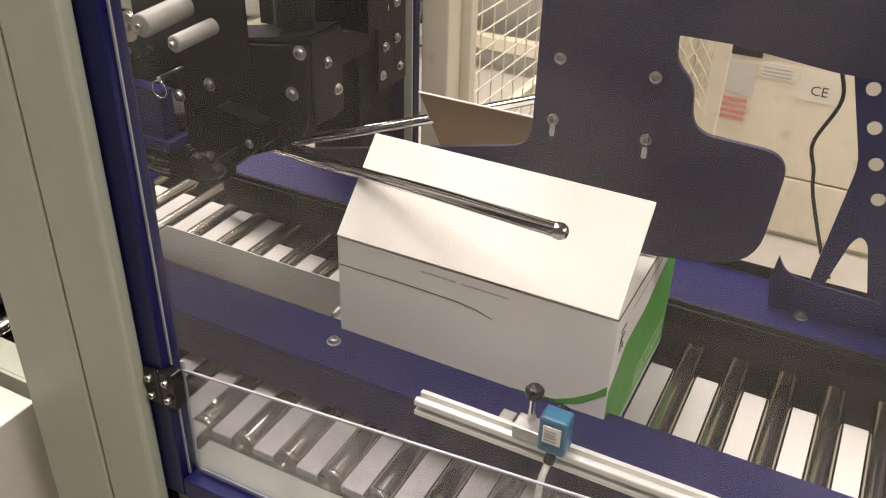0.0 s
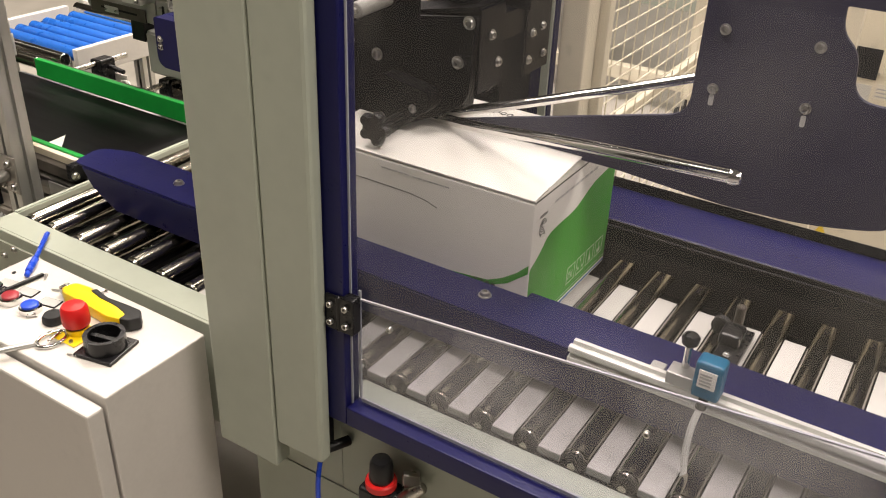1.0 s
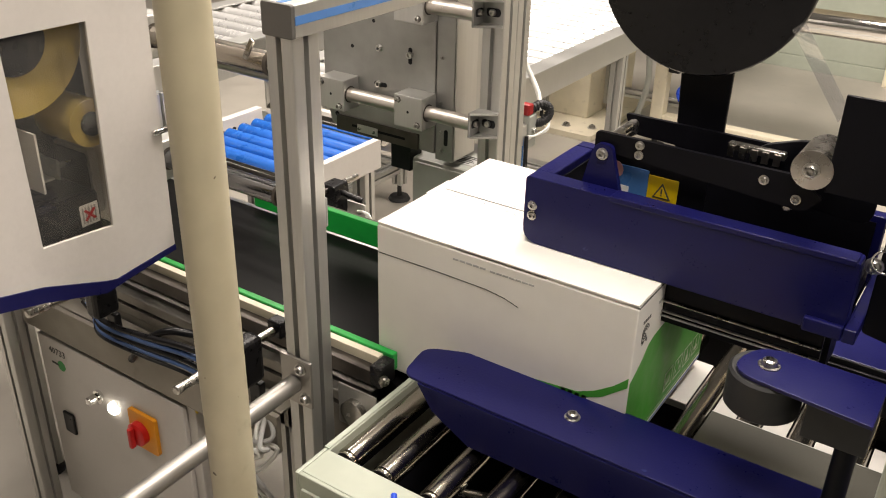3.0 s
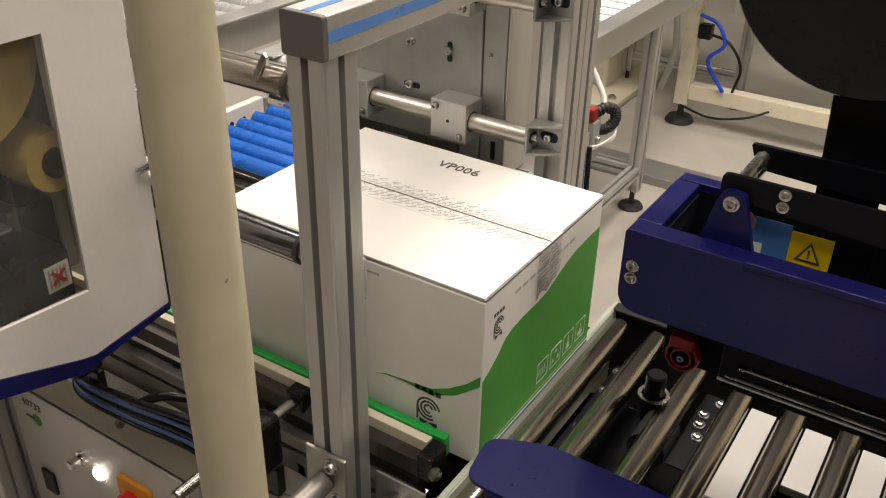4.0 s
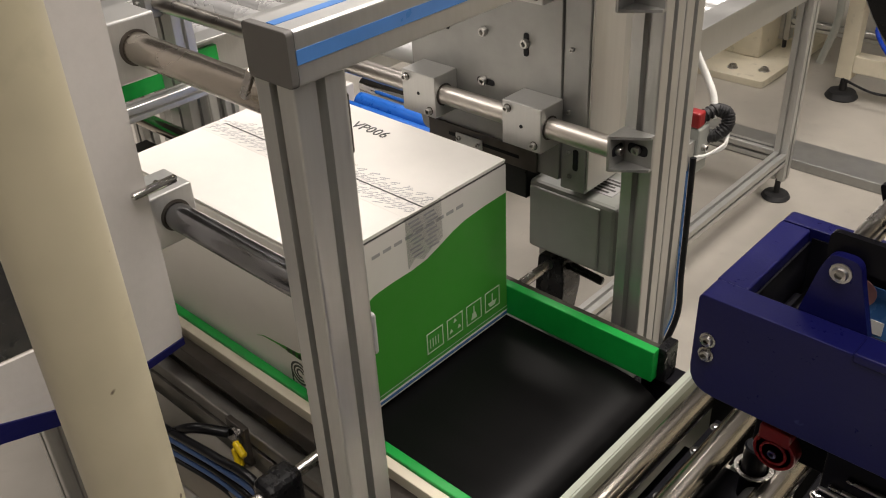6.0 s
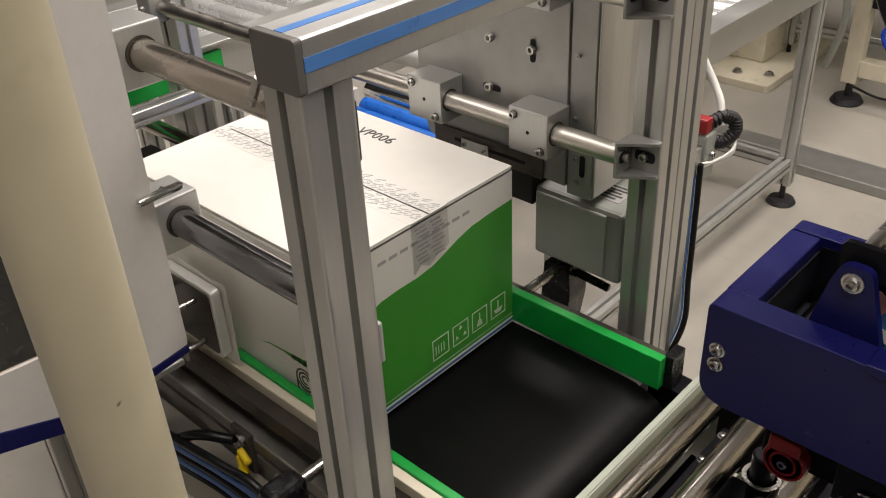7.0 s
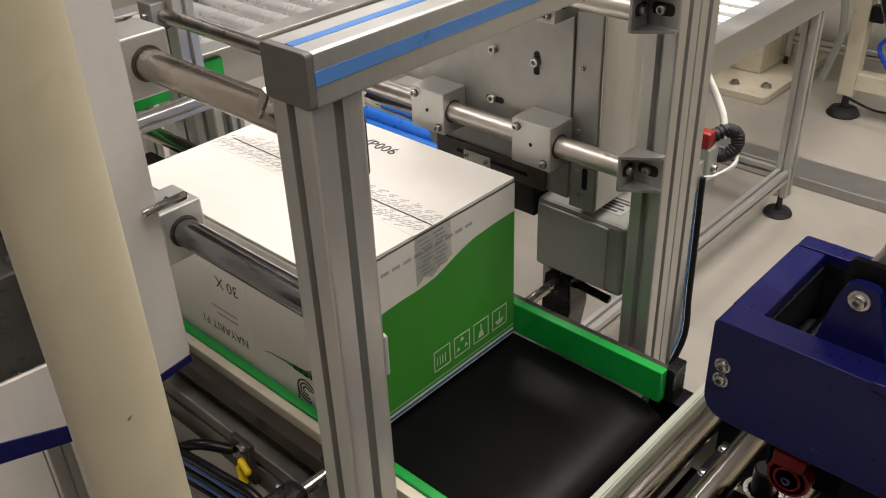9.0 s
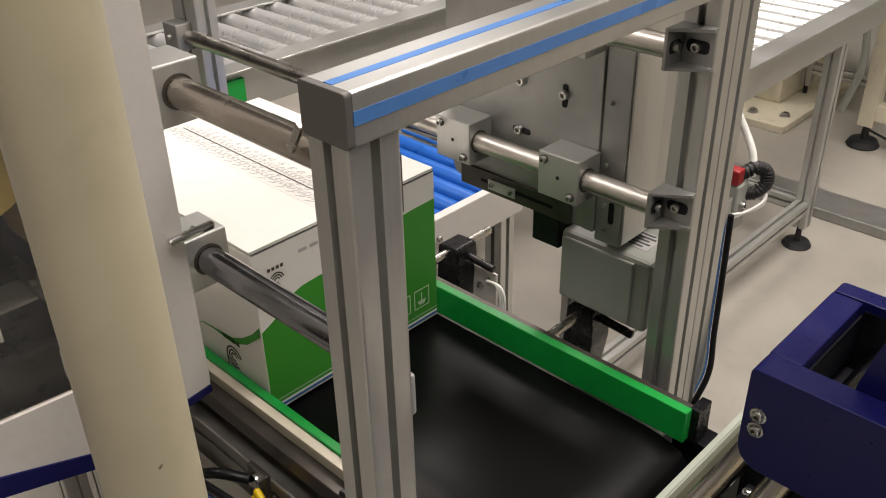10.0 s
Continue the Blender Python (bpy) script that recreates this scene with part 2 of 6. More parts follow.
def rounded(outline, radius, steps=5):
    """An outline with its corners rounded; radius: one number or one for each corner."""
    out, n = [], len(outline)
    for i in range(n):
        r = radius[i] if isinstance(radius, (list, tuple)) else radius
        p, a, b = Vector(outline[i]), Vector(outline[i - 1]), Vector(outline[(i + 1) % n])
        if r <= 0:
            out.append(tuple(p))
            continue
        da, db = a - p, b - p
        r1 = min(r, da.length * 0.48, db.length * 0.48)
        s, e = p + da.normalized() * r1, p + db.normalized() * r1
        for k in range(steps + 1):
            u = k / steps
            out.append(tuple((1 - u) ** 2 * s + 2 * u * (1 - u) * p + u * u * e))
    return out


def join(*bms):
    bm = bmesh.new()
    for b in bms:
        me = bpy.data.meshes.new("tmp")
        b.to_mesh(me)
        b.free()
        bm.from_mesh(me)
        bpy.data.meshes.remove(me)
    return bm


def bolt(parent, p, axis="z", r=0.008, washer=True, name="bolt", sign=1):
    """A button-head screw on a washer, with a socket, standing out of a face."""
    prof = [(r * 1.28, 0), (r * 1.28, 0.0014), (r * 0.95, 0.0015), (r * 0.95, r * 0.45), (r * 0.82, r * 0.78), (r * 0.46, r * 0.88), (r * 0.42, r * 0.4), (r * 0.05, r * 0.4)]
    if not washer:
        # socket-head screw
        prof = [(r * 0.85, 0), (r * 0.85, r * 0.85), (r * 0.78, r), (r * 0.46, r), (r * 0.42, r * 0.35), (r * 0.05, r * 0.35)]
    prof = [(q, h * sign) for q, h in prof]
    return part(name, turned(prof, p, axis, 12), ZINC, parent, smooth=True)


def profile_outline(x0, y0, w, d=None, slot=0.009, deep=0.011):
    """Section of a slotted aluminium bar, w wide and d deep, one groove on each face."""
    h, g = w / 2, (d or w) / 2
    q = slot / 2
    c = [(-h, -g), (-q, -g), (-q, -g + deep), (q, -g + deep), (q, -g), (h, -g),
         (h, -q), (h - deep, -q), (h - deep, q), (h, q), (h, g),
         (q, g), (q, g - deep), (-q, g - deep), (-q, g), (-h, g),
         (-h, q), (-h + deep, q), (-h + deep, -q), (-h, -q)]
    c = rounded(c, [0.003 if abs(u) == h and abs(v) == g else 0 for u, v in c], 3)
    return [(x0 + u, y0 + v) for u, v in c]


def bar_profile(center, lo, hi, axis, w=0.045, d=None):
    return prism(profile_outline(center[0], center[1], w, d), lo, hi, axis)


def text(parent, words, at, size, mat, turn=(0, 0, 0), name="lettering", depth=0.0003, spacing=1.0):
    cu = bpy.data.curves.new(name, "FONT")
    cu.body, cu.size, cu.extrude, cu.align_x, cu.align_y, cu.resolution_u = words, size, depth, "CENTER", "CENTER", 2
    cu.space_character = spacing
    tmp = new(name + "_tmp", cu)
    bpy.context.view_layer.update()
    me = bpy.data.meshes.new_from_object(tmp.evaluated_get(bpy.context.evaluated_depsgraph_get()))
    bpy.data.objects.remove(tmp)
    bpy.data.curves.remove(cu)
    me.name = name
    me.materials.clear()
    me.materials.append(mat)
    ob = new(name, me)
    ob.parent = parent
    ob.matrix_basis = pose(*at, *turn)
    return ob


FLOOR, RT = -0.08, 0.597

# ---- setting ----
tagged(part("floor", block((-9, -5, FLOOR - 0.1), (6, 9, FLOOR), 0), FLOORM), "grey polished concrete factory floor with faint stains", "floor", kind="structure")
tagged(part("ceiling", block((-9, -5, 4.2), (6, 9, 4.3), 0), CEILM), "dark factory hall ceiling, added out of view", "ceiling", kind="structure")
for nm, lo, hi in (("wall_north", (-9, 9, FLOOR), (6, 9.2, 4.2)), ("wall_south", (-9, -5.2, FLOOR), (6, -5, 4.2)),
                   ("wall_west", (-9.2, -5, FLOOR), (-9, 9, 4.2)), ("wall_east", (6, -5, FLOOR), (6.2, 9, 4.2))):
    tagged(part(nm, block(lo, hi, 0), WALLM), "plain factory hall wall, added out of view", "wall", kind="structure")


# ---- the carton sealer: roller bed ----
def roller_bed():
    bed = thing("roller_conveyor", "grey-green steel roller bed with polished rollers", "conveyor")
    # frame rails: folded channel, top flange proud
    part("frame_rail", join(block((-1.555, 0.634, 0.40), (-0.72, 0.640, 0.602)), block((-1.5545, 0.6402, 0.5965), (-0.72, 0.693, 0.602))), GREY, bed)
    part("frame_rail", join(block((-0.7195, 0.634, 0.40), (0.75, 0.640, 0.575)), block((-0.7195, 0.6402, 0.569), (0.75, 0.693, 0.5745))), GREY, bed)
    # far rail near-black: the shade behind the rollers is put into its colour
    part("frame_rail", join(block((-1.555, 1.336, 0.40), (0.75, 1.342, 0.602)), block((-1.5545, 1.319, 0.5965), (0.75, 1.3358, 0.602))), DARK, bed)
    part("cross_member", join(block((-1.5615, 0.6342, 0.40), (-1.5555, 1.3418, 0.6015)), block((-1.555, 0.6932, 0.57), (-1.5515, 1.3188, 0.6015))), GREY, bed)
    part("end_flange", block((-1.5612, 0.6935, 0.6017), (-1.5530, 1.3185, 0.6040), 0.0008), GREY, bed)
    part("end_plate", prism(rounded([(0.0, 0.0), (0.155, 0.0), (0.155, 0.115), (0.0, 0.115)], [0, 0.012, 0.02, 0]), 0, 0.004, "y"), GREY, bed).location = (-1.548, 0.6295, 0.465)
    for bx, bz in ((-1.478, 0.576), (-1.513, 0.552), (-1.503, 0.525)):
        bolt(bed, (bx, 0.6293, bz), "y", 0.006, sign=-1)
    for lx in (-1.5, -0.62, 0.3):
        for ly in (0.655, 1.275):
            part("leg", block((lx, ly, FLOOR + 0.012), (lx + 0.05, ly + 0.03, 0.44)), GREY, bed)
            part("foot", turned([(0.035, 0), (0.035, 0.006), (0.012, 0.012)], (lx + 0.025, ly + 0.015, FLOOR), "z"), RUBBER, bed)
    # trays under the rollers, black: the shade in the gaps is put into their colour
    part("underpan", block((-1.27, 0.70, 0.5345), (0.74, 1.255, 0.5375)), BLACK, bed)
    part("underpan", block((-1.55, 0.70, 0.475), (-1.275, 1.255, 0.480)), BLACK, bed, "near-black machine pan, shade put into its colour")
    xs = [-1.535, -1.474] + [-1.396 + 0.0728 * k for k in range(30)]
    first = None
    for i, x in enumerate(xs):
        if x > 0.72:
            break
        if x > -1.33:
            # white sheet between this roller and the next; the first ones have a steel lip
            y0 = 0.70 if x > -1.12 else 1.03 if x < -1.27 else 1.10
            part("slip_sheet", block((x + 0.0195, y0, 0.584), (x + 0.0533, 1.158 if x > -1.0 else 1.225, 0.586), 0.0004), TRAY, bed, "white sheet between the rollers")
            part("sheet_lip", block((x + 0.0195, y0, 0.574), (x + 0.0533, y0 + 0.002, 0.5838), 0), GEAR, bed)
        if first is None:
            r = 0.0185
            bm = turned([(0.006, 0.694), (0.006, 0.7055), (r * 0.8, 0.706), (r * 0.86, 0.709), (r * 0.86, 0.712), (r, 0.7125), (r, 1.3065), (r * 0.86, 1.307), (r * 0.8, 1.312), (0.006, 1.3125), (0.006, 1.319)], (0, 0, RT - r), "y", 24)
            first = part("roller", bm, ROLLER, bed, smooth=True)
            first.location.x = x
            cap = part("bearing_cap", turned([(0.0165, 0.7048), (0.0165, 0.7058)], (0, 0, RT - r), "y", 20), PLASTIC, first)
            continue
        ob = first.copy()
        scene.collection.objects.link(ob)
        ob.parent = bed
        ob.location.x = x
        c2 = cap.copy()
        scene.collection.objects.link(c2)
        c2.parent = ob
    return bed


roller_bed()


def hopper_gap():
    """Drive hardware in the gap where the belt section begins."""
    g = thing("tape_head", "black lower taping head between the rollers", "tape head")
    part("flange", block((-1.5155, 0.95, 0.5405), (-1.4935, 1.262, 0.5440)), BLACK, g)
    part("flange", block((-1.372, 1.08, 0.560), (-1.335, 1.25, 0.5635)), BLACK, g)
    for bx, by in ((-1.508, 1.246), (-1.508, 1.193), (-1.503, 1.10)):
        bolt(g, (bx, by, 0.5442), "z", 0.0055)
    for bx, by in ((-1.346, 1.235), (-1.358, 1.177), (-1.352, 1.15), (-1.36, 1.20)):
        bolt(g, (bx, by, 0.5637), "z", 0.0065)
    part("applying_wheel", turned([(0.012, -0.03), (0.026, -0.03), (0.026, 0.03), (0.012, 0.03)], (-1.40, 1.115, 0.565), "y"), RUBBER, g, smooth=True)
    part("shaft", rod((-1.424, 1.165, 0.55), (-1.424, 1.165, 0.63), 0.014), BLACK, g, smooth=True)
    part("ring", turned([(0.017, 0), (0.022, 0), (0.022, 0.002), (0.017, 0.002), (0.017, 0)], (-1.424, 1.165, 0.594), "z"), STEEL, g, smooth=True)
    part("tension_arm", rod((-1.42, 0.80, 0.52), (-1.30, 0.80, 0.56), 0.006), STEEL, g)


hopper_gap()


def head_cover():
    c = thing("head_cover", "olive-grey steel cover sheet lying between the rollers", "machine cover")
    out = rounded([(-1.156, 0.985), (-0.716, 0.985), (-0.728, 1.092), (-1.156, 1.092)], [0, 0.01, 0.03, 0])
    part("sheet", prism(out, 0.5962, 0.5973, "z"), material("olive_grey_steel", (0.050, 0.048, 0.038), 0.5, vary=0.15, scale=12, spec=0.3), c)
    part("rim", block((-1.156, 1.0922, 0.590), (-0.745, 1.0936, 0.5973), 0), ALU, c, "bright sawn edge")
    part("tongue", block((-0.722, 1.01, 0.590), (-0.7155, 1.03, 0.5970), 0), ALU, c)


head_cover()


# ---- blue side guides ----
def side_guide():
    g = thing("side_guide", "navy painted folded steel side guide along the rollers", "guide rail")
    top = rounded([(-1.512, 0.805), (-1.524, 0.877), (-1.46, 0.905), (0.74, 0.905), (0.74, 0.803)], [0.02, 0.02, 0.02, 0, 0])
    part("guide_top", prism(top, 0.677, 0.681, "z", 0.0008), BLUE, g)
    part("outer_skirt", prism([(-1.485, 0.6768), (-1.46, 0.64), (-1.40, 0.607), (0.74, 0.607), (0.74, 0.6768)], 0.803, 0.807, "y"), BLUE, g)
    part("inner_skirt", prism([(-1.455, 0.6768), (-1.43, 0.612), (0.74, 0.612), (0.74, 0.6768)], 0.9005, 0.9045, "y"), BLUE, g)
    for bx in (-1.274, -0.611, 0.05):
        bolt(g, (bx, 0.855, 0.681), "z", 0.0085)
        part("guide_post", block((bx - 0.02, 0.835, 0.598), (bx + 0.02, 0.875, 0.6768)), BLACK, g)
    far = thing("side_guide", "navy painted folded steel side guide with dark wear strip", "guide rail")
    part("guide_top", block((-1.10, 1.212, 0.677), (0.74, 1.345, 0.681)), BLUE, far)
    # skirt near-black: the shade under the blue top is put into its colour
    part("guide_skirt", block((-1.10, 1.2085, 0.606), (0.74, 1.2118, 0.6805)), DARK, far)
    part("wear_strip", block((-1.10, 1.2015, 0.640), (0.74, 1.208, 0.672)), BLACK, far, "black plastic wear strip")
    part("back_lip", block((-1.10, 1.3452, 0.66), (0.74, 1.3482, 0.70)), BLACK, far)
    for bx in (-0.612, -0.02):
        bolt(far, (bx, 1.256, 0.681), "z", 0.0085)
    for bx in (-1.0, -0.35, 0.4):
        part("guide_post", block((bx, 1.25, 0.603), (bx + 0.04, 1.30, 0.6768)), BLACK, far)


side_guide()


def sensor_rail():
    s = thing("sensor_rail", "silver slotted aluminium bar along the blue guide", "sensor rail")
    y, z = 0.793, 0.690
    part("bar", bar_profile((y, z), -0.436, 0.74, "x", 0.026), SILVER, s)
    for bx in (-0.33, 0.3):
        part("rail_bracket", block((bx, 0.8065, 0.681), (bx + 0.02, 0.83, 0.696)), ALU, s)
    d = thing("photo_sensor", "teal photoelectric sensor with label on a clamp", "sensor")
    part("clamp_block", block((-0.298, 0.779, 0.7035), (-0.262, 0.807, 0.722)), ALU, d)
    part("clamp_post", rod((-0.280, 0.800, 0.7215), (-0.280, 0.800, 0.758), 0.0055), CHROME, d, smooth=True)
    part("clamp_knob", turned([(0.006, 0), (0.011, 0.003), (0.012, 0.012), (0.009, 0.016), (0.003, 0.017)], (-0.280, 0.800, 0.758), "z"), PLASTIC, d, smooth=True)
    case = part("sensor_case", block((-0.262, 0.772, 0.7035), (-0.226, 0.800, 0.758), 0.004), TEAL, d)
    part("sticker", block((-0.2555, 0.7705, 0.722), (-0.2325, 0.7716, 0.748), 0), PAPER, case, "white printed sticker")
    for j in range(4):
        part("sticker_line", block((-0.253, 0.7697, 0.726 + j * 0.005), (-0.238, 0.7703, 0.7285 + j * 0.005), 0), GREYPRINT, case)
    part("lens", rod((-0.244, 0.8002, 0.745), (-0.244, 0.812, 0.745), 0.009), PLASTIC, d, smooth=True)
    part("plug", rod((-0.244, 0.786, 0.7035), (-0.246, 0.776, 0.684), 0.007), PLASTIC, d, smooth=True)
    part("cable", pipe([(-0.246, 0.777, 0.686), (-0.249, 0.765, 0.66), (-0.247, 0.757, 0.61), (-0.235, 0.752, 0.54), (-0.22, 0.75, 0.45), (-0.21, 0.76, 0.30)], 0.0045), WHITEHOSE, d, smooth=True)


sensor_rail()


def reflector_post():
    r = thing("sensor_reflector", "small black sensor head on a steel post between the rollers", "sensor")
    part("post", rod((-0.283, 1.12, 0.588), (-0.283, 1.12, 0.645), 0.008), OILY, r, smooth=True)
    part("head", block((-0.298, 1.06, 0.600), (-0.264, 1.105, 0.622), 0.005), PLASTIC, r)
    part("ring", turned([(0.008, -0.006), (0.015, -0.006), (0.015, 0.006), (0.008, 0.006), (0.008, -0.006)], (-0.305, 1.10, 0.612), "y", 24), RUBBER, r, smooth=True)
    part("foot", block((-0.295, 1.02, 0.5865), (-0.255, 1.13, 0.5995), 0.002), PLASTIC, r)
    bolt(r, (-0.275, 1.04, 0.5995), "z", 0.005)


reflector_post()


# ---- machine column, door ----
def column():
    c = thing("machine_column", "grey-green painted sheet steel machine column", "column")
    part("front_cover", block((-0.912, 0.570, 0.452), (-0.7945, 0.600, 2.0), 0.003), GREY, c)
    part("side_cover", block((-0.7936, 0.5715, 0.50), (-0.707, 0.5945, 2.0), 0.006), GREY, c)
    part("back_web", block((-0.908, 0.6005, 0.47), (-0.86, 0.76, 2.0), 0.002), GREY, c)
    # black block added to keep the inside behind the door dark
    part("dark_backing_block", block((-0.855, 0.6005, 0.47), (-0.735, 0.66, 2.0), 0.002), BLACK, c)
    part("leg", block((-0.90, 0.66, FLOOR), (-0.865, 0.75, 0.47)), GREY, c)
    far = thing("machine_column", "black painted steel mast behind the rollers", "column")
    part("front_cover", block((-0.99, 1.36, 0.40), (-0.88, 1.50, 2.0), 0.003), BLACK, far)
    part("leg", block((-0.97, 1.40, FLOOR), (-0.90, 1.48, 0.3995)), BLACK, far)
    base = thing("plinth_cabinet", "grey-green painted base panel under the rollers", "machine base")
    part("panel", block((-0.90, 0.632, FLOOR + 0.05), (0.75, 0.6338, 0.40), 0), GREY, base)
    part("plinth", block((-0.90, 0.6345, FLOOR), (0.75, 0.70, 0.395)), GREY, base)


column()


def warning_sign():
    s = thing("warning_sign", "white safety sign with red, orange and yellow panels", "sign")
    x0, x1, y = -0.913, -0.834, 0.5685
    part("sheet", block((x0 + 0.0005, y, 1.171), (x1, 0.5698, 1.42), 0), PAPER, s)
    rows = ((1.172, REDP), (1.2095, ORANGE), (1.247, YELLOW), (1.2845, REDP), (1.322, ORANGE))
    for z0, mat in rows:
        part("panel_border", join(block((x0 + 0.002, y - 0.0006, z0), (x0 + 0.038, y - 0.0001, z0 + 0.0008), 0), block((x0 + 0.002, y - 0.0006, z0 + 0.0355), (x0 + 0.038, y - 0.0001, z0 + 0.0363), 0),
                                  block((x0 + 0.002, y - 0.0006, z0), (x0 + 0.0028, y - 0.0001, z0 + 0.036), 0), block((x0 + 0.0372, y - 0.0006, z0), (x0 + 0.038, y - 0.0001, z0 + 0.036), 0)), GREYPRINT, s)
        part("banner", block((x0 + 0.040, y - 0.0006, z0 + 0.022), (x1 - 0.002, y - 0.0001, z0 + 0.035), 0), mat, s)
        part("banner_mark", prism([(x0 + 0.043, z0 + 0.0235), (x0 + 0.053, z0 + 0.0235), (x0 + 0.048, z0 + 0.0325)], y - 0.0012, y - 0.0007, "y"), YELLOW if mat is not YELLOW else DARKPRINT, s)
        for j in range(5):
            part("text_line", block((x0 + 0.041, y - 0.0005, z0 + 0.002 + j * 0.0038), (x1 - 0.004 - 0.006 * (j % 2), y - 0.0001, z0 + 0.0033 + j * 0.0038), 0), GREYPRINT, s)
        if mat is YELLOW:
            marks = [prism([(x0 + 0.006, z0 + 0.006), (x0 + 0.034, z0 + 0.006), (x0 + 0.020, z0 + 0.031)], y - 0.0006, y - 0.0001, "y")]
        else:
            marks = [block((x0 + 0.008, y - 0.0006, z0 + 0.005), (x0 + 0.030, y - 0.0001, z0 + 0.007), 0)]
            lines = (((0.012, 0.026), (0.021, 0.020)), ((0.021, 0.020), (0.030, 0.026)), ((0.021, 0.020), (0.018, 0.012)), ((0.018, 0.012), (0.027, 0.009)), ((0.018, 0.013), (0.009, 0.012)))
            for (a, b), (p, q) in lines:
                d = Vector((p - a, q - b))
                n = Vector((-d.y, d.x)).normalized() * 0.0016
                marks.append(prism([(x0 + a + n.x, z0 + b + n.y), (x0 + p + n.x, z0 + q + n.y), (x0 + p - n.x, z0 + q - n.y), (x0 + a - n.x, z0 + b - n.y)], y - 0.0006, y - 0.0001, "y"))
        part("pictogram", join(*marks), YELLOW if mat is YELLOW else DARKPRINT, s, "plain hazard symbol")


warning_sign()


def guard_door():
    d = thing("guard_door", "clear acrylic machine guard door in a navy steel frame", "machine door")
    part("stile", block((-0.7185, 0.596, 0.572), (-0.680, 0.628, 2.0), 0.002), BLUE, d)
    part("bottom_rail", block((-0.6798, 0.596, 0.572), (0.74, 0.628, 0.604), 0.002), BLUE, d)
    part("pane", block((-0.682, 0.6105, 0.600), (0.74, 0.6145, 2.0), 0), ACRYL, d, "clear scratched acrylic sheet").visible_shadow = False
    part("lower_sheet", prism([(-0.668, 0.613), (0.735, 0.613), (0.735, 0.90), (-0.668, 0.775)], 0.6165, 0.6195, "y"), HAZY, d, "clear lower acrylic sheet, milky reflection put in as haze").visible_shadow = False
    part("sheet_edge", join(prism([(-0.668, 0.7752), (0.735, 0.9002), (0.735, 0.9025), (-0.668, 0.7775)], 0.6165, 0.6195, "y"),
                            block((-0.6715, 0.6165, 0.612), (-0.6682, 0.6195, 0.79), 0), block((-0.668, 0.6165, 0.6075), (0.735, 0.6195, 0.6128), 0)), ACRYLEDGE, d, "bright sawn acrylic edge")
    part("stile_edge", block((-0.6798, 0.6085, 0.6045), (-0.6768, 0.6102, 2.0), 0), ACRYLEDGE, d)
    h = part("hinge", block((-0.686, 0.592, 0.733), (-0.662, 0.6098, 0.788), 0.002), PLASTIC, d, "black plastic hinge")
    part("hinge_leaf", block((-0.7065, 0.5905, 0.734), (-0.6875, 0.5958, 0.787), 0.002), PLASTIC, h)
    part("hinge_pin", rod((-0.6868, 0.5935, 0.733), (-0.6868, 0.5935, 0.788), 0.0035), PLASTIC, h, smooth=True)
    for hx, hy in ((-0.673, 0.592), (-0.697, 0.5905)):
        for hz in (0.747, 0.774):
            bolt(h, (hx, hy, hz), "y", 0.0055, False, "screw", -1)
    for sx, sz in ((-0.615, 0.755), (-0.263, 0.756)):
        bolt(d, (sx, 0.6100, sz), "y", 0.005, False, "screw", -1)


guard_door()


def air_regulator():
    r = thing("air_regulator", "black air regulator with red ring, gauge and hoses", "regulator")
    x, y = -0.622, 0.600
    part("body", block((x - 0.028, y - 0.02, 0.425), (x + 0.028, y + 0.02, 0.485), 0.005), PLASTIC, r)
    part("red_ring", turned([(0.021, 0), (0.023, 0.002), (0.023, 0.012), (0.021, 0.014)], (x, y, 0.4852), "z"), REDP, r, smooth=True)
    part("knob", turned([(0.017, 0), (0.018, 0.004), (0.0165, 0.03), (0.013, 0.036), (0.004, 0.037)], (x, y, 0.4995), "z"), PLASTIC, r, smooth=True)
    gauge = part("gauge", turned([(0.019, 0), (0.021, -0.003), (0.021, -0.018), (0.018, -0.02)], (x, y - 0.0205, 0.442), "y"), PLASTIC, r, smooth=True)
    part("dial", turned([(0.017, -0.0203), (0.017, -0.0208)], (x, y - 0.0205, 0.442), "y"), PAPER, gauge)
    part("inlet", rod((x + 0.0285, y, 0.47), (x + 0.06, y + 0.02, 0.50), 0.009), STEEL, r, smooth=True)
    part("inlet_nut", rod((x + 0.03, y + 0.01, 0.505), (x + 0.05, y + 0.025, 0.505), 0.012, 6), STEEL, r)
    part("bracket", block((x - 0.015, y + 0.0205, 0.44), (x + 0.015, 0.6315, 0.47)), BLACK, r)
    part("bowl", turned([(0.02, 0), (0.02, -0.05), (0.012, -0.065), (0.004, -0.066)], (x, y, 0.4245), "z"), PLASTIC, r, smooth=True)
    h = thing("air_hose", "blue pneumatic hose hanging beside the column", "hose")
    part("hose", pipe([(-0.745, 0.63, 0.52), (-0.748, 0.625, 0.48), (-0.74, 0.60, 0.44), (-0.735, 0.59, 0.36), (-0.75, 0.60, 0.2), (-0.80, 0.62, FLOOR + 0.004)], 0.004), BLUEP, h, smooth=True)
    part("fitting", rod((-0.70, 0.63, 0.51), (-0.72, 0.60, 0.505), 0.008), PLASTIC, h, smooth=True)


air_regulator()


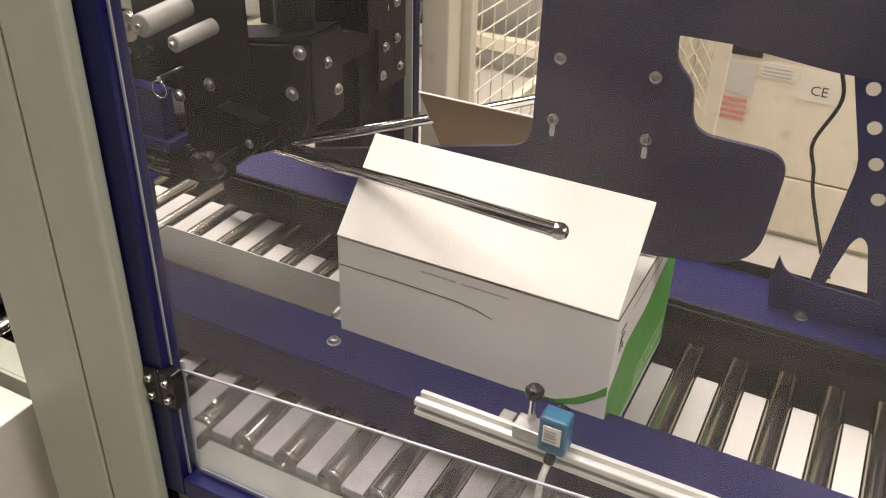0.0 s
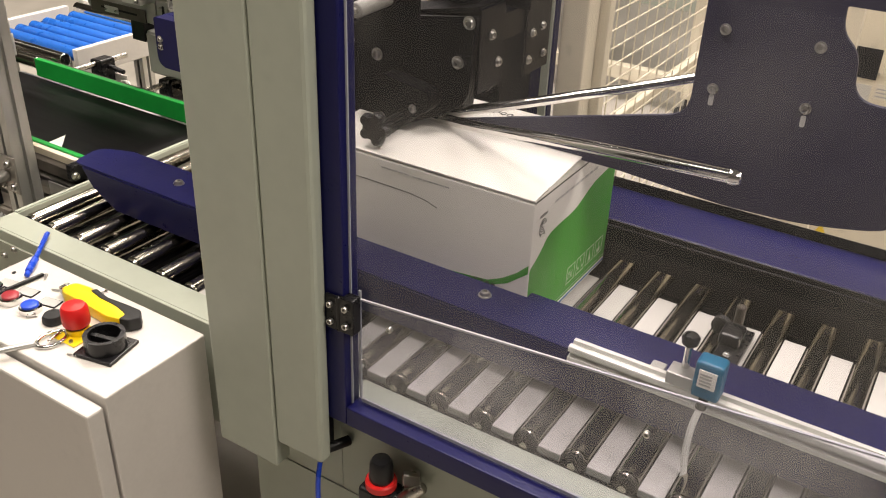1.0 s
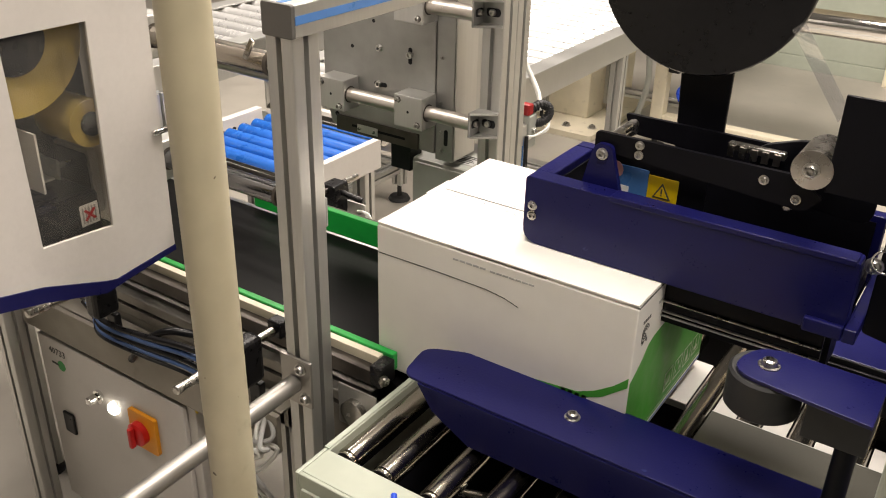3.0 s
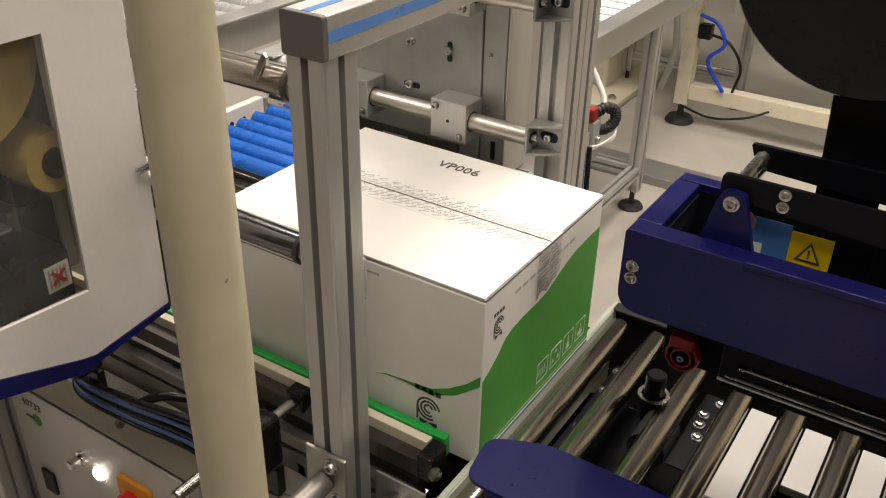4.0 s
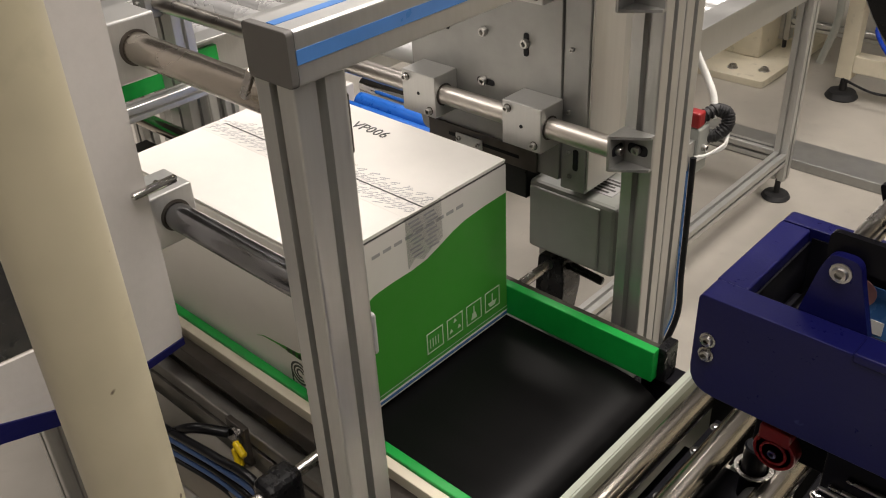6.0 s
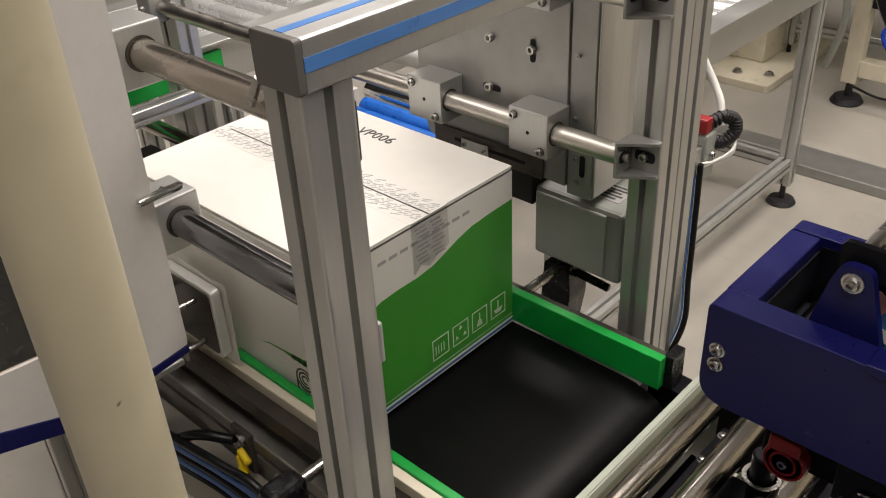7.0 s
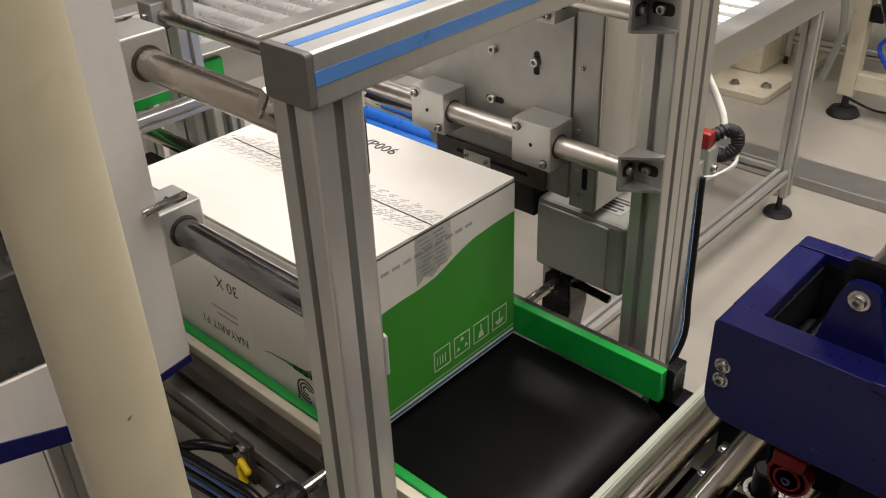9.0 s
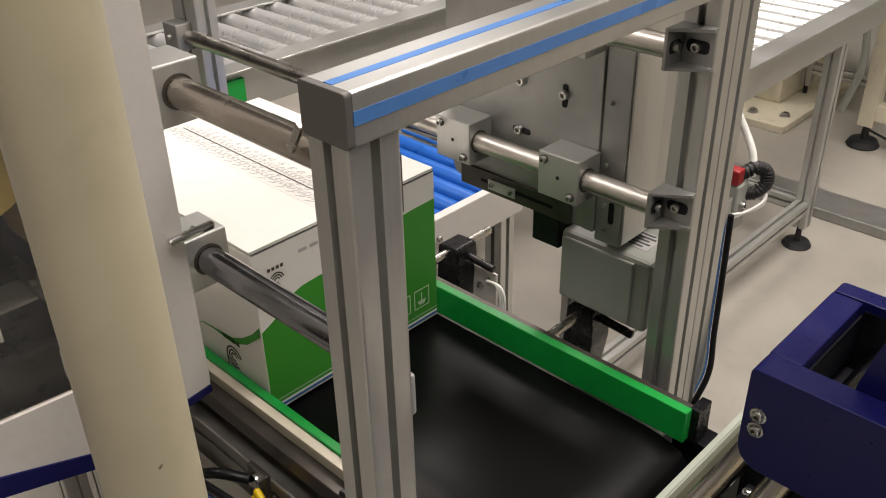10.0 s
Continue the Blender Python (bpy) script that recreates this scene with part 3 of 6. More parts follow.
# ---- taping heads ----
def upper_head():
    h = thing("upper_head", "navy painted steel upper taping head housing", "taping head")
    x0, x1, y0, y1, z0, z1 = -1.428, -1.00, 0.972, 1.140, 0.846, 0.944
    side = rounded([(x0, z0), (x1, z0), (x1, z1), (x0, z1)], [0.025, 0.004, 0.004, 0.006])
    part("side_plate", prism(side, y0, y0 + 0.028, "y", 0.001), BLUE, h)
    part("side_plate", prism(side, y1 - 0.02, y1, "y", 0.001), BLUE, h)
    part("end_plate", block((x0 + 0.0005, y0 + 0.0285, z0 + 0.002), (x0 + 0.028, y1 - 0.0205, z1 - 0.0005), 0.002), BLUE, h)
    for bz in (0.888, 0.9025):
        bolt(h, (x0 + 0.013, y0, bz), "y", 0.0055, sign=-1)
    # black sheets added inside the opening stand for its deep shade
    part("dark_liner", block((x0 + 0.0285, y0 + 0.0285, z0 + 0.003), (x0 + 0.0305, y1 - 0.0215, z1 - 0.012), 0), BLACK, h)
    part("dark_liner", block((x0 + 0.031, y1 - 0.0225, z0 + 0.003), (x1 - 0.01, y1 - 0.0208, z1 - 0.008), 0), BLACK, h)
    part("rear_bar", block((-1.045, 0.962, 0.846), (-1.0005, 0.9715, 0.864), 0.002), BLUE, h)
    part("rear_bar", block((-0.9998, 0.962, 0.846), (-0.985, 1.13, 0.864), 0.002), BLUE, h)
    part("top_lip", block((-1.305, y0 - 0.0015, 0.938), (x1 - 0.004, y0 + 0.026, 0.9462), 0.0015), BLUE, h, "folded lip with a worn edge")
    part("pin", rod((-1.334, y0 + 0.03, 0.99), (-1.334, y1 - 0.02, 0.99), 0.007), STEEL, h, smooth=True)
    lug = part("lug", prism(rounded([(-1.362, 0.93), (-1.302, 0.93), (-1.318, 0.985), (-1.322, 1.001), (-1.344, 1.001), (-1.350, 0.985)], [0, 0, .01, .01, .01, .01]), 1.0005, 1.0085, "y"), BLUE, h)
    bolt(lug, (-1.334, 1.0003, 0.988), "y", 0.0065, sign=-1)
    tape = part("tape_unit", prism(rounded([(-1.35, 0.990), (-1.08, 0.972), (-1.06, 0.992), (-1.10, 1.014), (-1.35, 1.014)], 0.006), 1.0100, 1.0160, "y"), BLACK, h, "black steel tape unit plates")
    part("tape_plate", prism(rounded([(-1.34, 0.985), (-1.10, 0.975), (-1.10, 1.012), (-1.35, 1.012)], 0.004), 1.105, 1.111, "y"), BLACK, tape)
    for bx, bz in ((-1.288, 1.007), (-1.288, 0.994), (-1.13, 1.0), (-1.09, 0.985)):
        bolt(tape, (bx, 1.0098, bz), "y", 0.0048, sign=-1)
    part("spacer", rod((-1.335, 1.0165, 1.000), (-1.335, 1.1045, 1.000), 0.0075), STEEL, tape, smooth=True)
    part("spacer", rod((-1.10, 1.0165, 0.97), (-1.10, 1.1045, 0.97), 0.006), STEEL, tape, smooth=True)
    ribbed = turned([(0.006, -0.002)] + [q for k in range(12) for q in ((0.0235, 0.006 * k), (0.0235, 0.006 * k + 0.004), (0.0222, 0.006 * k + 0.0042), (0.0222, 0.006 * k + 0.0058))] + [(0.006, 0.074)], (-1.078, 1.000, 1.028), "y", 28)
    guide = part("roller", ribbed, STEEL, h, "pale ribbed tape guide roller", smooth=True)
    bolt(guide, (-1.078, 0.9979, 1.028), "y", 0.008, sign=-1)
    part("cutter_housing", prism(rounded([(-1.17, 0.96), (-1.01, 0.95), (-1.01, 1.01), (-1.05, 1.035), (-1.10, 1.04), (-1.16, 1.02)], 0.02), 1.066, 1.074, "y", 0.001), BLACK, h, "black curved cutter housing")
    part("comb", join(block((-1.19, 1.05, 1.0125), (-1.12, 1.062, 1.022)), *[block((-1.188 + 0.014 * j, 1.045, 1.006), (-1.180 + 0.014 * j, 1.050, 1.020), 0) for j in range(5)]), STEEL, h, "steel toothed cutter guard")
    part("sticker_plate", block((-1.345, 1.0265, 0.93), (-1.20, 1.030, 0.99), 0.0005), BLACK, tape)
    part("sticker", block((-1.3250, 1.0250, 0.9270), (-1.2770, 1.0262, 0.9700), 0), BLUESTRIP, tape, "blue hazard sticker")
    part("sticker_blot", block((-1.3220, 1.0242, 0.9300), (-1.3020, 1.0248, 0.9420), 0), PAPER, tape)
    part("sticker_blot", turned([(0.012, -0.0006), (0.012, 0)], (-1.3240, 1.0248, 0.9620), "y", 16), material("pink_print", (0.7, 0.35, 0.33), 0.6), tape)
    yel = part("sticker", block((-1.2765, 1.0250, 0.9270), (-1.2360, 1.0262, 0.9650), 0), YELLOW, tape, "yellow triangular hazard sticker")
    part("triangle", prism([(-1.2690, 0.9360), (-1.2440, 0.9360), (-1.2565, 0.9580)], 1.0242, 1.0249, "y"), DARKPRINT, yel)
    part("triangle_field", prism([(-1.2655, 0.9380), (-1.2475, 0.9380), (-1.2565, 0.9540)], 1.0236, 1.0241, "y"), YELLOW, yel)
    part("mark", join(block((-1.2575, 1.0230, 0.9430), (-1.2555, 1.0235, 0.9500), 0), block((-1.2575, 1.0230, 0.9400), (-1.2555, 1.0235, 0.9418), 0)), DARKPRINT, yel)
    part("apron", block((-1.31, 0.99, 0.78), (-1.02, 0.996, 0.8455)), BLACK, h, "black steel apron under the head")
    part("apron", block((-1.372, 1.06, 0.74), (-1.02, 1.12, 0.8455)), BLACK, h)
    part("strip", block((-1.29, 0.985, 0.812), (-1.02, 0.9895, 0.8145), 0.001), STEEL, h)
    RED = material("dark_red_rubber", (0.30, 0.012, 0.012), 0.45, vary=0.08)
    w = part("wheel", turned([(0.0160, -0.007), (0.0185, -0.007), (0.0195, -0.005), (0.0195, 0.006), (0.018, 0.008), (0.0160, 0.008), (0.0160, -0.007)], (-1.356, 1.012, 0.787), "y", 36), RED, h, "dark red rubber wiper wheel", smooth=True)
    part("rim", turned([(0.0100, -0.0085), (0.0122, -0.0085), (0.0122, 0.006), (0.0100, 0.006), (0.0100, -0.0085)], (-1.356, 1.012, 0.787), "y", 30), RED, w, smooth=True)
    part("hub", rod((-1.356, 1.006, 0.787), (-1.356, 1.020, 0.787), 0.0098), BLACK, w)
    part("wiper_tab", block((-1.372, 1.004, 0.797), (-1.344, 1.0195, 0.8125), 0.002), RED, w)
    bolt(w, (-1.356, 1.0058, 0.787), "y", 0.005, False, sign=-1)
    part("second_strip", block((-1.302, 0.985, 0.797), (-1.02, 0.9895, 0.7992), 0.0008), STEEL, h)
    part("third_strip", block((-1.310, 0.985, 0.7905), (-1.02, 0.9895, 0.7925), 0.0008), ALUPLATE, h)
    part("bottom_plate", block((-1.396, 1.0005, 0.850), (-1.003, 1.1170, 0.8535), 0), BLACK, h)
    part("inner_block", block((-1.397, 1.012, 0.862), (-1.003, 1.10, 0.890), 0.004), BLACK, h)
    part("inner_rod", rod((-1.375, 1.001, 0.90), (-1.375, 1.119, 0.90), 0.009), CHROME, h, smooth=True)
    part("wiper_arm", block((-1.385, 1.03, 0.765), (-1.20, 1.04, 0.845)), BLACK, h)
    # support arm and reel
    part("reel_arm", prism([(-1.276, 0.95), (-1.215, 0.95), (-1.215, 1.16), (-1.288, 1.16)], 1.112, 1.120, "y", 0.002), BLACK, h)
    reel = part("reel", turned([(0.03, -0.012), (0.135, -0.012), (0.137, -0.009), (0.137, 0.009), (0.135, 0.012), (0.03, 0.012)], (-1.265, 1.10, 1.222), "y", 64), PLASTIC, h, "black plastic tape reel disc", smooth=True)
    part("core", turned([(0.010, -0.016), (0.032, -0.016), (0.034, -0.0125), (0.010, -0.0125)], (-1.265, 1.10, 1.222), "y", 32), STEEL, reel, smooth=True)
    part("tape_web", prism([(-1.14, 1.17), (-1.07, 1.075), (-1.069, 1.0755), (-1.139, 1.1705)], 1.045, 1.10, "y"), ACRYL, h, "clear tape running to the guide roller")


upper_head()


def front_head():
    # Mid-grey, uneven tone for the guide rollers
    DIMWHITE = material("dull_grey_plastic", (0.27, 0.265, 0.245), 0.5, vary=0.2, scale=60, bump=0.1)
    h = thing("infeed_head", "black and navy steel infeed head with round bolts", "taping head")
    sp = rounded([(-0.985, 0.842), (-0.905, 0.828), (-0.866, 0.852), (-0.787, 0.888), (-0.748, 0.918), (-0.737, 1.056), (-0.93, 1.028), (-0.985, 1.02)], [0.005, 0.02, 0.01, 0.01, 0.02, 0.006, 0.004, 0.006])
    part("side_plate", prism(sp, 1.006, 1.014, "y", 0.001), BLACK, h)
    part("side_plate", prism(sp, 1.092, 1.100, "y", 0.001), BLACK, h)
    part("front_plate", block((-0.742, 1.0145, 0.93), (-0.735, 1.0915, 1.065)), BLACK, h)
    part("top_plate", prism([(-0.915, 1.0265), (-0.74, 1.0625), (-0.74, 1.0695), (-0.915, 1.0335)], 1.0145, 1.0915, "y"), BLACK, h)
    for bx, bz in ((-0.833, 0.894), (-0.768, 0.979), (-0.925, 0.962), (-0.75, 1.045), (-0.99, 0.93)):
        bolt(h, (bx, 1.0058, bz), "y", 0.0085, sign=-1)
    for by, bz in ((1.05, 1.02), (1.075, 0.97)):
        bolt(h, (-0.7345, by, bz), "x", 0.007)
    part("beam", block((-0.85, 1.1005, 0.955), (-0.805, 1.38, 1.005), 0.003), BLACK, h)
    part("mount_plate", block((-0.8048, 1.30, 0.87), (-0.799, 1.40, 1.04), 0.002), BLACK, h)
    for by, bz in ((1.315, 0.90), (1.325, 0.95), (1.365, 0.955), (1.375, 0.90), (1.325, 1.02), (1.365, 1.02)):
        bolt(h, (-0.7988, by, bz), "x", 0.007)
    part("cylinder", rod((-0.79, 1.053, 1.065), (-0.79, 1.053, 1.4), 0.03), BLACK, h, smooth=True)
    part("mast", block((-0.76, 1.11, 1.051), (-0.70, 1.17, 2.0)), BLACK, h)
    part("mast", block((-0.90, 1.11, 1.035), (-0.84, 1.17, 2.0)), BLACK, h)
    for a, b, r in (((-0.948, 0.905, 1.078), (-0.948, 1.0, 1.083), 0.0175), ((-0.900, 0.915, 1.057), (-0.900, 1.0005, 1.060), 0.0125)):
        part("guide_roller", rod(a, b, r), DIMWHITE, h, "dull grey plastic tape guide roller", smooth=True)
        bolt(h, (a[0], a[1] - 0.0005, a[2]), "y", 0.006, False, "screw", -1)
    part("guide_plate", block((-0.985, 1.0145, 0.90), (-0.76, 1.05, 1.02)), BLACK, h)
    part("roller_plate", block((-1.06, 1.0008, 1.005), (-0.84, 1.0056, 1.12), 0.001), BLACK, h)
    part("nose_plate", prism(rounded([(-0.895, 0.842), (-0.88, 0.836), (-0.84, 0.872), (-0.80, 0.90), (-0.80, 0.93), (-0.895, 0.945)], 0.012), 0.972, 1.0055, "y", 0.001), BLACK, h)
    bolt(h, (-0.829, 0.9718, 0.898), "y", 0.006, sign=-1)
    part("link", block((-0.89, 0.93, 0.84), (-0.86, 0.9715, 0.862)), BLACK, h)
    part("ring_pull", pipe([(-0.975 + 0.0135 * math.sin(0.6283 * k), 0.950, 0.963 + 0.0135 * math.cos(0.6283 * k)) for k in range(11)], 0.0015), CHROME, h, smooth=True)
    part("star_knob", join(*[turned([(0.008, -0.009), (0.011, 0), (0.008, 0.009)], (-0.852 + 0.019 * math.cos(k * 1.2566), 0.90, 0.882 + 0.019 * math.sin(k * 1.2566)), "y", 12) for k in range(5)], turned([(0.019, -0.008), (0.019, 0.008)], (-0.852, 0.90, 0.882), "y", 16)), PLASTIC, h, "black star knob", smooth=True)
    part("ring_lug", rod((-0.975, 0.950, 0.978), (-0.975, 1.0055, 0.978), 0.005), ZINC, h, smooth=True)
    part("knob_stem", rod((-0.852, 0.909, 0.882), (-0.852, 0.9715, 0.882), 0.006), BLACK, h)
    # flap ploughs: two bent chrome rods
    for sy, ex in ((-1, -0.272), (1, -0.40)):
        p = [(-0.88, 1.053 + sy * 0.022, 0.872), (-0.82, 1.053 + sy * 0.020, 0.866), (-0.79, 1.053 + sy * 0.030, 0.872), (-0.70, 1.053 + sy * 0.071, 0.893), (-0.5, 1.053 + sy * 0.161, 0.947)]
        p += [(-0.272, 0.797, 0.999)] if sy < 0 else [(-0.40, 1.258, 0.977)]
        plough = part("plough_rod", pipe(p, 0.0085, 16, 10), CHROME, h, "bent chrome flap-closing rod", smooth=True)
        part("tip", turned([(0.002, 0.0105), (0.007, 0.0085), (0.0098, 0.003), (0.0098, -0.004), (0.0085, -0.0055)], (0, 0, 0), "x", 18), CHROME, plough, smooth=True).location = (ex + 0.002, p[-1][1], p[-1][2])


front_head()


def hold_down_plate():
    p = thing("hold_down_plate", "dark navy steel hold-down plate with four bolts", "machine plate")
    outline = [(-0.405, 1.30), (-0.405, 0.966), (-0.795, 0.866), (-0.795, 0.855), (-0.50, 0.853), (-0.33, 0.842), (-0.21, 0.846), (-0.087, 0.872),
               (-0.076, 1.030), (-0.197, 1.034), (-0.203, 1.094), (-0.229, 1.118), (-0.231, 1.150), (-0.17, 1.150), (-0.05, 1.138), (0.12, 1.14), (0.12, 1.30)]
    part("plate", prism(rounded(outline, [0, 0.03, 0.004, 0.004, 0, 0.03, 0.05, 0.05, 0.035, 0.03, 0.02, 0.02, 0.004, 0.01, 0.01, 0, 0], 6), 1.046, 1.054, "y", 0.001), material("dark_navy_steel", (0.02, 0.019, 0.045), 0.45, vary=0.12, scale=70, bump=0.08), p)
    for bx, bz in ((-0.374, 1.095), (-0.25, 1.094), (-0.376, 1.011), (-0.25, 1.011)):
        bolt(p, (bx, 1.0458, bz), "y", 0.0062, sign=-1)
    for bx, bz in ((-0.376, 0.997), (-0.25, 0.995)):
        part("slot", prism(rounded([(bx - 0.0035, bz - 0.01), (bx + 0.0035, bz - 0.01), (bx + 0.0035, bz + 0.006), (bx - 0.0035, bz + 0.006)], 0.003), 1.0448, 1.0456, "y"), GREYPRINT, p)
    part("hanger", block((-0.38, 1.0545, 1.27), (-0.24, 1.09, 2.0)), BLACK, p)
    arm = thing("slotted_upright", "navy painted perforated steel upright arm", "machine arm")
    arm_out = [(-0.09, 1.40), (-0.05, 1.104), (-0.002, 0.942), (-0.022, 0.735), (-0.002, 0.735), (0.018, 0.82), (0.028, 0.835), (0.040, 0.825), (0.062, 0.735), (0.20, 0.735), (0.20, 1.40)]
    part("upright", prism(rounded(arm_out, [0, 0.02, 0.02, 0, 0, 0.01, 0.008, 0.01, 0, 0, 0]), 1.268, 1.276, "y"), BLUE, arm)
    for k, (hx, hz) in enumerate(((-0.011, 1.052), (0.004, 0.999), (0.019, 0.948), (0.035, 0.897), (-0.027, 1.105))):
        part("hole", turned([(0.0095, -0.0008), (0.0095, 0)], (hx, 1.2677, hz), "y", 18), CREAM, arm, "round hole with pale plug")
    part("base_flange", prism(rounded([(-0.07, 0.682), (0.2, 0.682), (0.2, 0.734), (-0.016, 0.740), (-0.057, 0.747), (-0.072, 0.773), (-0.077, 0.73)], [0, 0, 0, 0.02, 0.02, 0, 0]), 1.262, 1.2675, "y"), BLUE, arm)

hold_down_plate()


def side_belt():
    s = thing("drive_belt_unit", "black rubber drive pulley under a navy plate", "belt drive")
    part("pulley", turned([(0.038, 0), (0.041, 0.003), (0.041, 0.044), (0.038, 0.047)], (-1.050, 0.846, 0.806), "z", 36), RUBBER, s, smooth=True)
    part("cover", prism(rounded([(-1.088, 0.815), (-0.935, 0.798), (-0.935, 0.885), (-1.07, 0.885)], [0.035, 0, 0, 0.035]), 0.8535, 0.858, "z", 0.0008), BLUE, s)
    bolt(s, (-1.050, 0.846, 0.858), "z", 0.0095)
    part("stem", rod((-0.955, 0.845, 0.682), (-0.955, 0.845, 0.8055), 0.012), BLACK, s, smooth=True)
    part("belt_body", block((-1.0, 0.815, 0.806), (-0.935, 0.872, 0.853)), RUBBER, s)


side_belt()


# ---- fence and cabinet behind ----
def fence():
    f = thing("guard_fence", "cream painted steel mesh guard fence", "fence")
    y, X = 2.1, -0.755
    part("post", block((-0.832, 1.52, FLOOR), (-0.772, 1.578, 2.0), 0.004), CREAM, f, "cream post beside the packing head")
    part("mesh_edge", block((-0.790, 1.5785, 0.02), (X + 0.004, 1.608, 2.0), 0.003), CREAM, f)
    part("post", block((X - 0.03, 2.64, FLOOR), (X + 0.004, 2.68, 2.0), 0.004), CREAM, f)
    for z in (0.04, 0.635, 1.2):
        part("rail", block((X - 0.03, 1.6085, z), (X - 0.006, 2.6395, z + 0.03), 0.003), CREAM, f)
    wires = [rod((X, 1.6085, 0.035 + 0.041 * k), (X, 2.6395, 0.035 + 0.041 * k), 0.0019, 6, 0) for k in range(45)]
    wires += [rod((X - 0.0045, 1.645 + 0.064 * k, 0.03), (X - 0.0045, 1.645 + 0.064 * k, 1.9), 0.0019, 6, 0) for k in range(16)]
    part("wire_mesh", join(*wires), CREAM, f, "welded mesh of cream wire", kind="stuff")
    part("post", block((-0.57, y, FLOOR), (-0.50, y + 0.06, 2.0), 0.004), CREAM, f)
    part("post", block((-0.40, y + 0.2, FLOOR), (-0.362, y + 0.24, 2.0), 0.004), CREAM, f)
    side = []
    for sgn in (1, -1):
        for k in range(-6, 60):
            z0, z1 = 0.45 + 0.046 * k, 0.45 + 0.046 * k + sgn * 0.14
            if min(z0, z1) > 0.45 and max(z0, z1) < 2.0:
                yy = y + 0.215 + (0.0035 if sgn > 0 else 0)
                side.append(rod((-0.499, yy, z0), (-0.401, yy, z1), 0.0026, 6, 0))
    part("wire_mesh", join(*side), CREAM, f, "diamond mesh of cream wire", kind="stuff")
    n = thing("rear_panel", "navy painted steel rear panel with a grey edge strip", "machine panel")
    part("sheet", block((-0.962, 1.495, FLOOR), (-0.8335, 1.517, 2.0), 0.002), BLUE, n)
    part("edge_strip", block((-0.854, 1.489, 0.66), (-0.836, 1.4945, 2.0), 0.001), GREY, n, "grey edge strip")
    c = thing("electrical_cabinet", "cream electrical cabinet with warning labels", "cabinet")
    part("body", block((-0.56, 2.905, FLOOR), (0.60, 3.1, 1.6), 0.004), CREAM, c)
    part("side_box", block((-0.80, 2.76, FLOOR), (-0.5605, 3.05, 0.635), 0.004), CREAM, c, "cream low side box")
    part("bracket", prism(rounded([(-0.755, 0.648), (-0.735, 0.636), (-0.715, 0.68), (-0.66, 0.69), (-0.655, 0.745), (-0.76, 0.75)], 0.008), 2.77, 2.80, "y", 0.002), PLASTIC, c, "dark plastic cable bracket")
    part("bracket_post", block((-0.735, 2.8005, 0.6355), (-0.68, 2.84, 0.90), 0.003), PLASTIC, c)
    part("door", block((-0.53, 2.89, 0.151), (0.30, 2.9045, 1.55), 0.004), CREAM, c)
    part("panel", block((-0.53, 2.89, FLOOR + 0.02), (0.58, 2.9045, 0.145), 0.004), CREAM, c)
    part("screen", block((-0.499, 2.884, 0.529), (-0.349, 2.8895, 0.627), 0.002), DARK, c)
    PALE = material("pale_type_plate", (0.66, 0.62, 0.52), 0.5, vary=0.05)
    part("label", block((-0.515, 2.887, 0.40), (-0.356, 2.8895, 0.509), 0), material("grey_type_plate", (0.52, 0.51, 0.47), 0.5), c)
    part("label", block((-0.345, 2.887, 0.47), (-0.23, 2.8895, 0.519), 0), PALE, c, "white type plate")
    lb = part("label", block((-0.225, 2.887, 0.42), (-0.10, 2.8895, 0.519), 0), PALE, c, "white type plate with the CE mark")
    for j in range(3):
        part("text_line", block((-0.34, 2.8862, 0.477 + 0.012 * j), (-0.25, 2.8868, 0.482 + 0.012 * j), 0), GREYPRINT, c)
    pf = part("plate", block((-0.356, 2.886, 0.544), (-0.11, 2.8895, 0.648), 0.001), CREAM, c)
    for bx in (-0.345, -0.23, -0.12):
        for bz in (0.552, 0.64):
            bolt(pf, (bx, 2.886, bz), "y", 0.005, False, "screw", -1)
    part("tag", block((-0.32, 2.884, 0.57), (-0.25, 2.8855, 0.60), 0), PAPER, pf)
    part("tag", block((-0.22, 2.884, 0.57), (-0.14, 2.8855, 0.60), 0), PAPER, pf)
    part("tag_bar", block((-0.325, 2.8828, 0.575), (-0.305, 2.8838, 0.60), 0), REDP, pf)
    part("tag_bar", block((-0.215, 2.8828, 0.587), (-0.16, 2.8838, 0.595), 0), REDP, pf)
    for j in range(4):
        part("warning_bar", block((-0.445, 2.8862, 0.312 + j * 0.021), (-0.366, 2.8868, 0.323 + j * 0.021), 0), material("faded_red_print", (0.62, 0.22, 0.18), 0.6), c)
    part("warning_mark", prism([(-0.475, 0.365), (-0.453, 0.365), (-0.464, 0.385)], 2.8862, 2.8868, "y"), YELLOW, c)
    part("warning_mark", prism([(-0.42, -0.05), (-0.36, -0.05), (-0.39, 0.0)], 2.8862, 2.8868, "y"), YELLOW, c)
    text(c, "CE", (-0.16, 2.8865, 0.455), 0.045, DARKPRINT, (90, 0, 0), "ce_mark")
    d = thing("cable_duct", "cream slotted plastic cable duct in front of the cabinet", "cable duct")
    part("duct", block((-0.645, 2.70, FLOOR), (-0.575, 2.755, 1.3), 0.003), CREAM, d)
    for k in range(24):
        for j in range(2):
            part("slot", block((-0.637 + 0.030 * j, 2.6965, 0.30 + 0.036 * k), (-0.613 + 0.030 * j, 2.6995, 0.324 + 0.036 * k), 0), DARK, d)
    w = thing("cable", "black hanging cable on the cabinet", "cable")
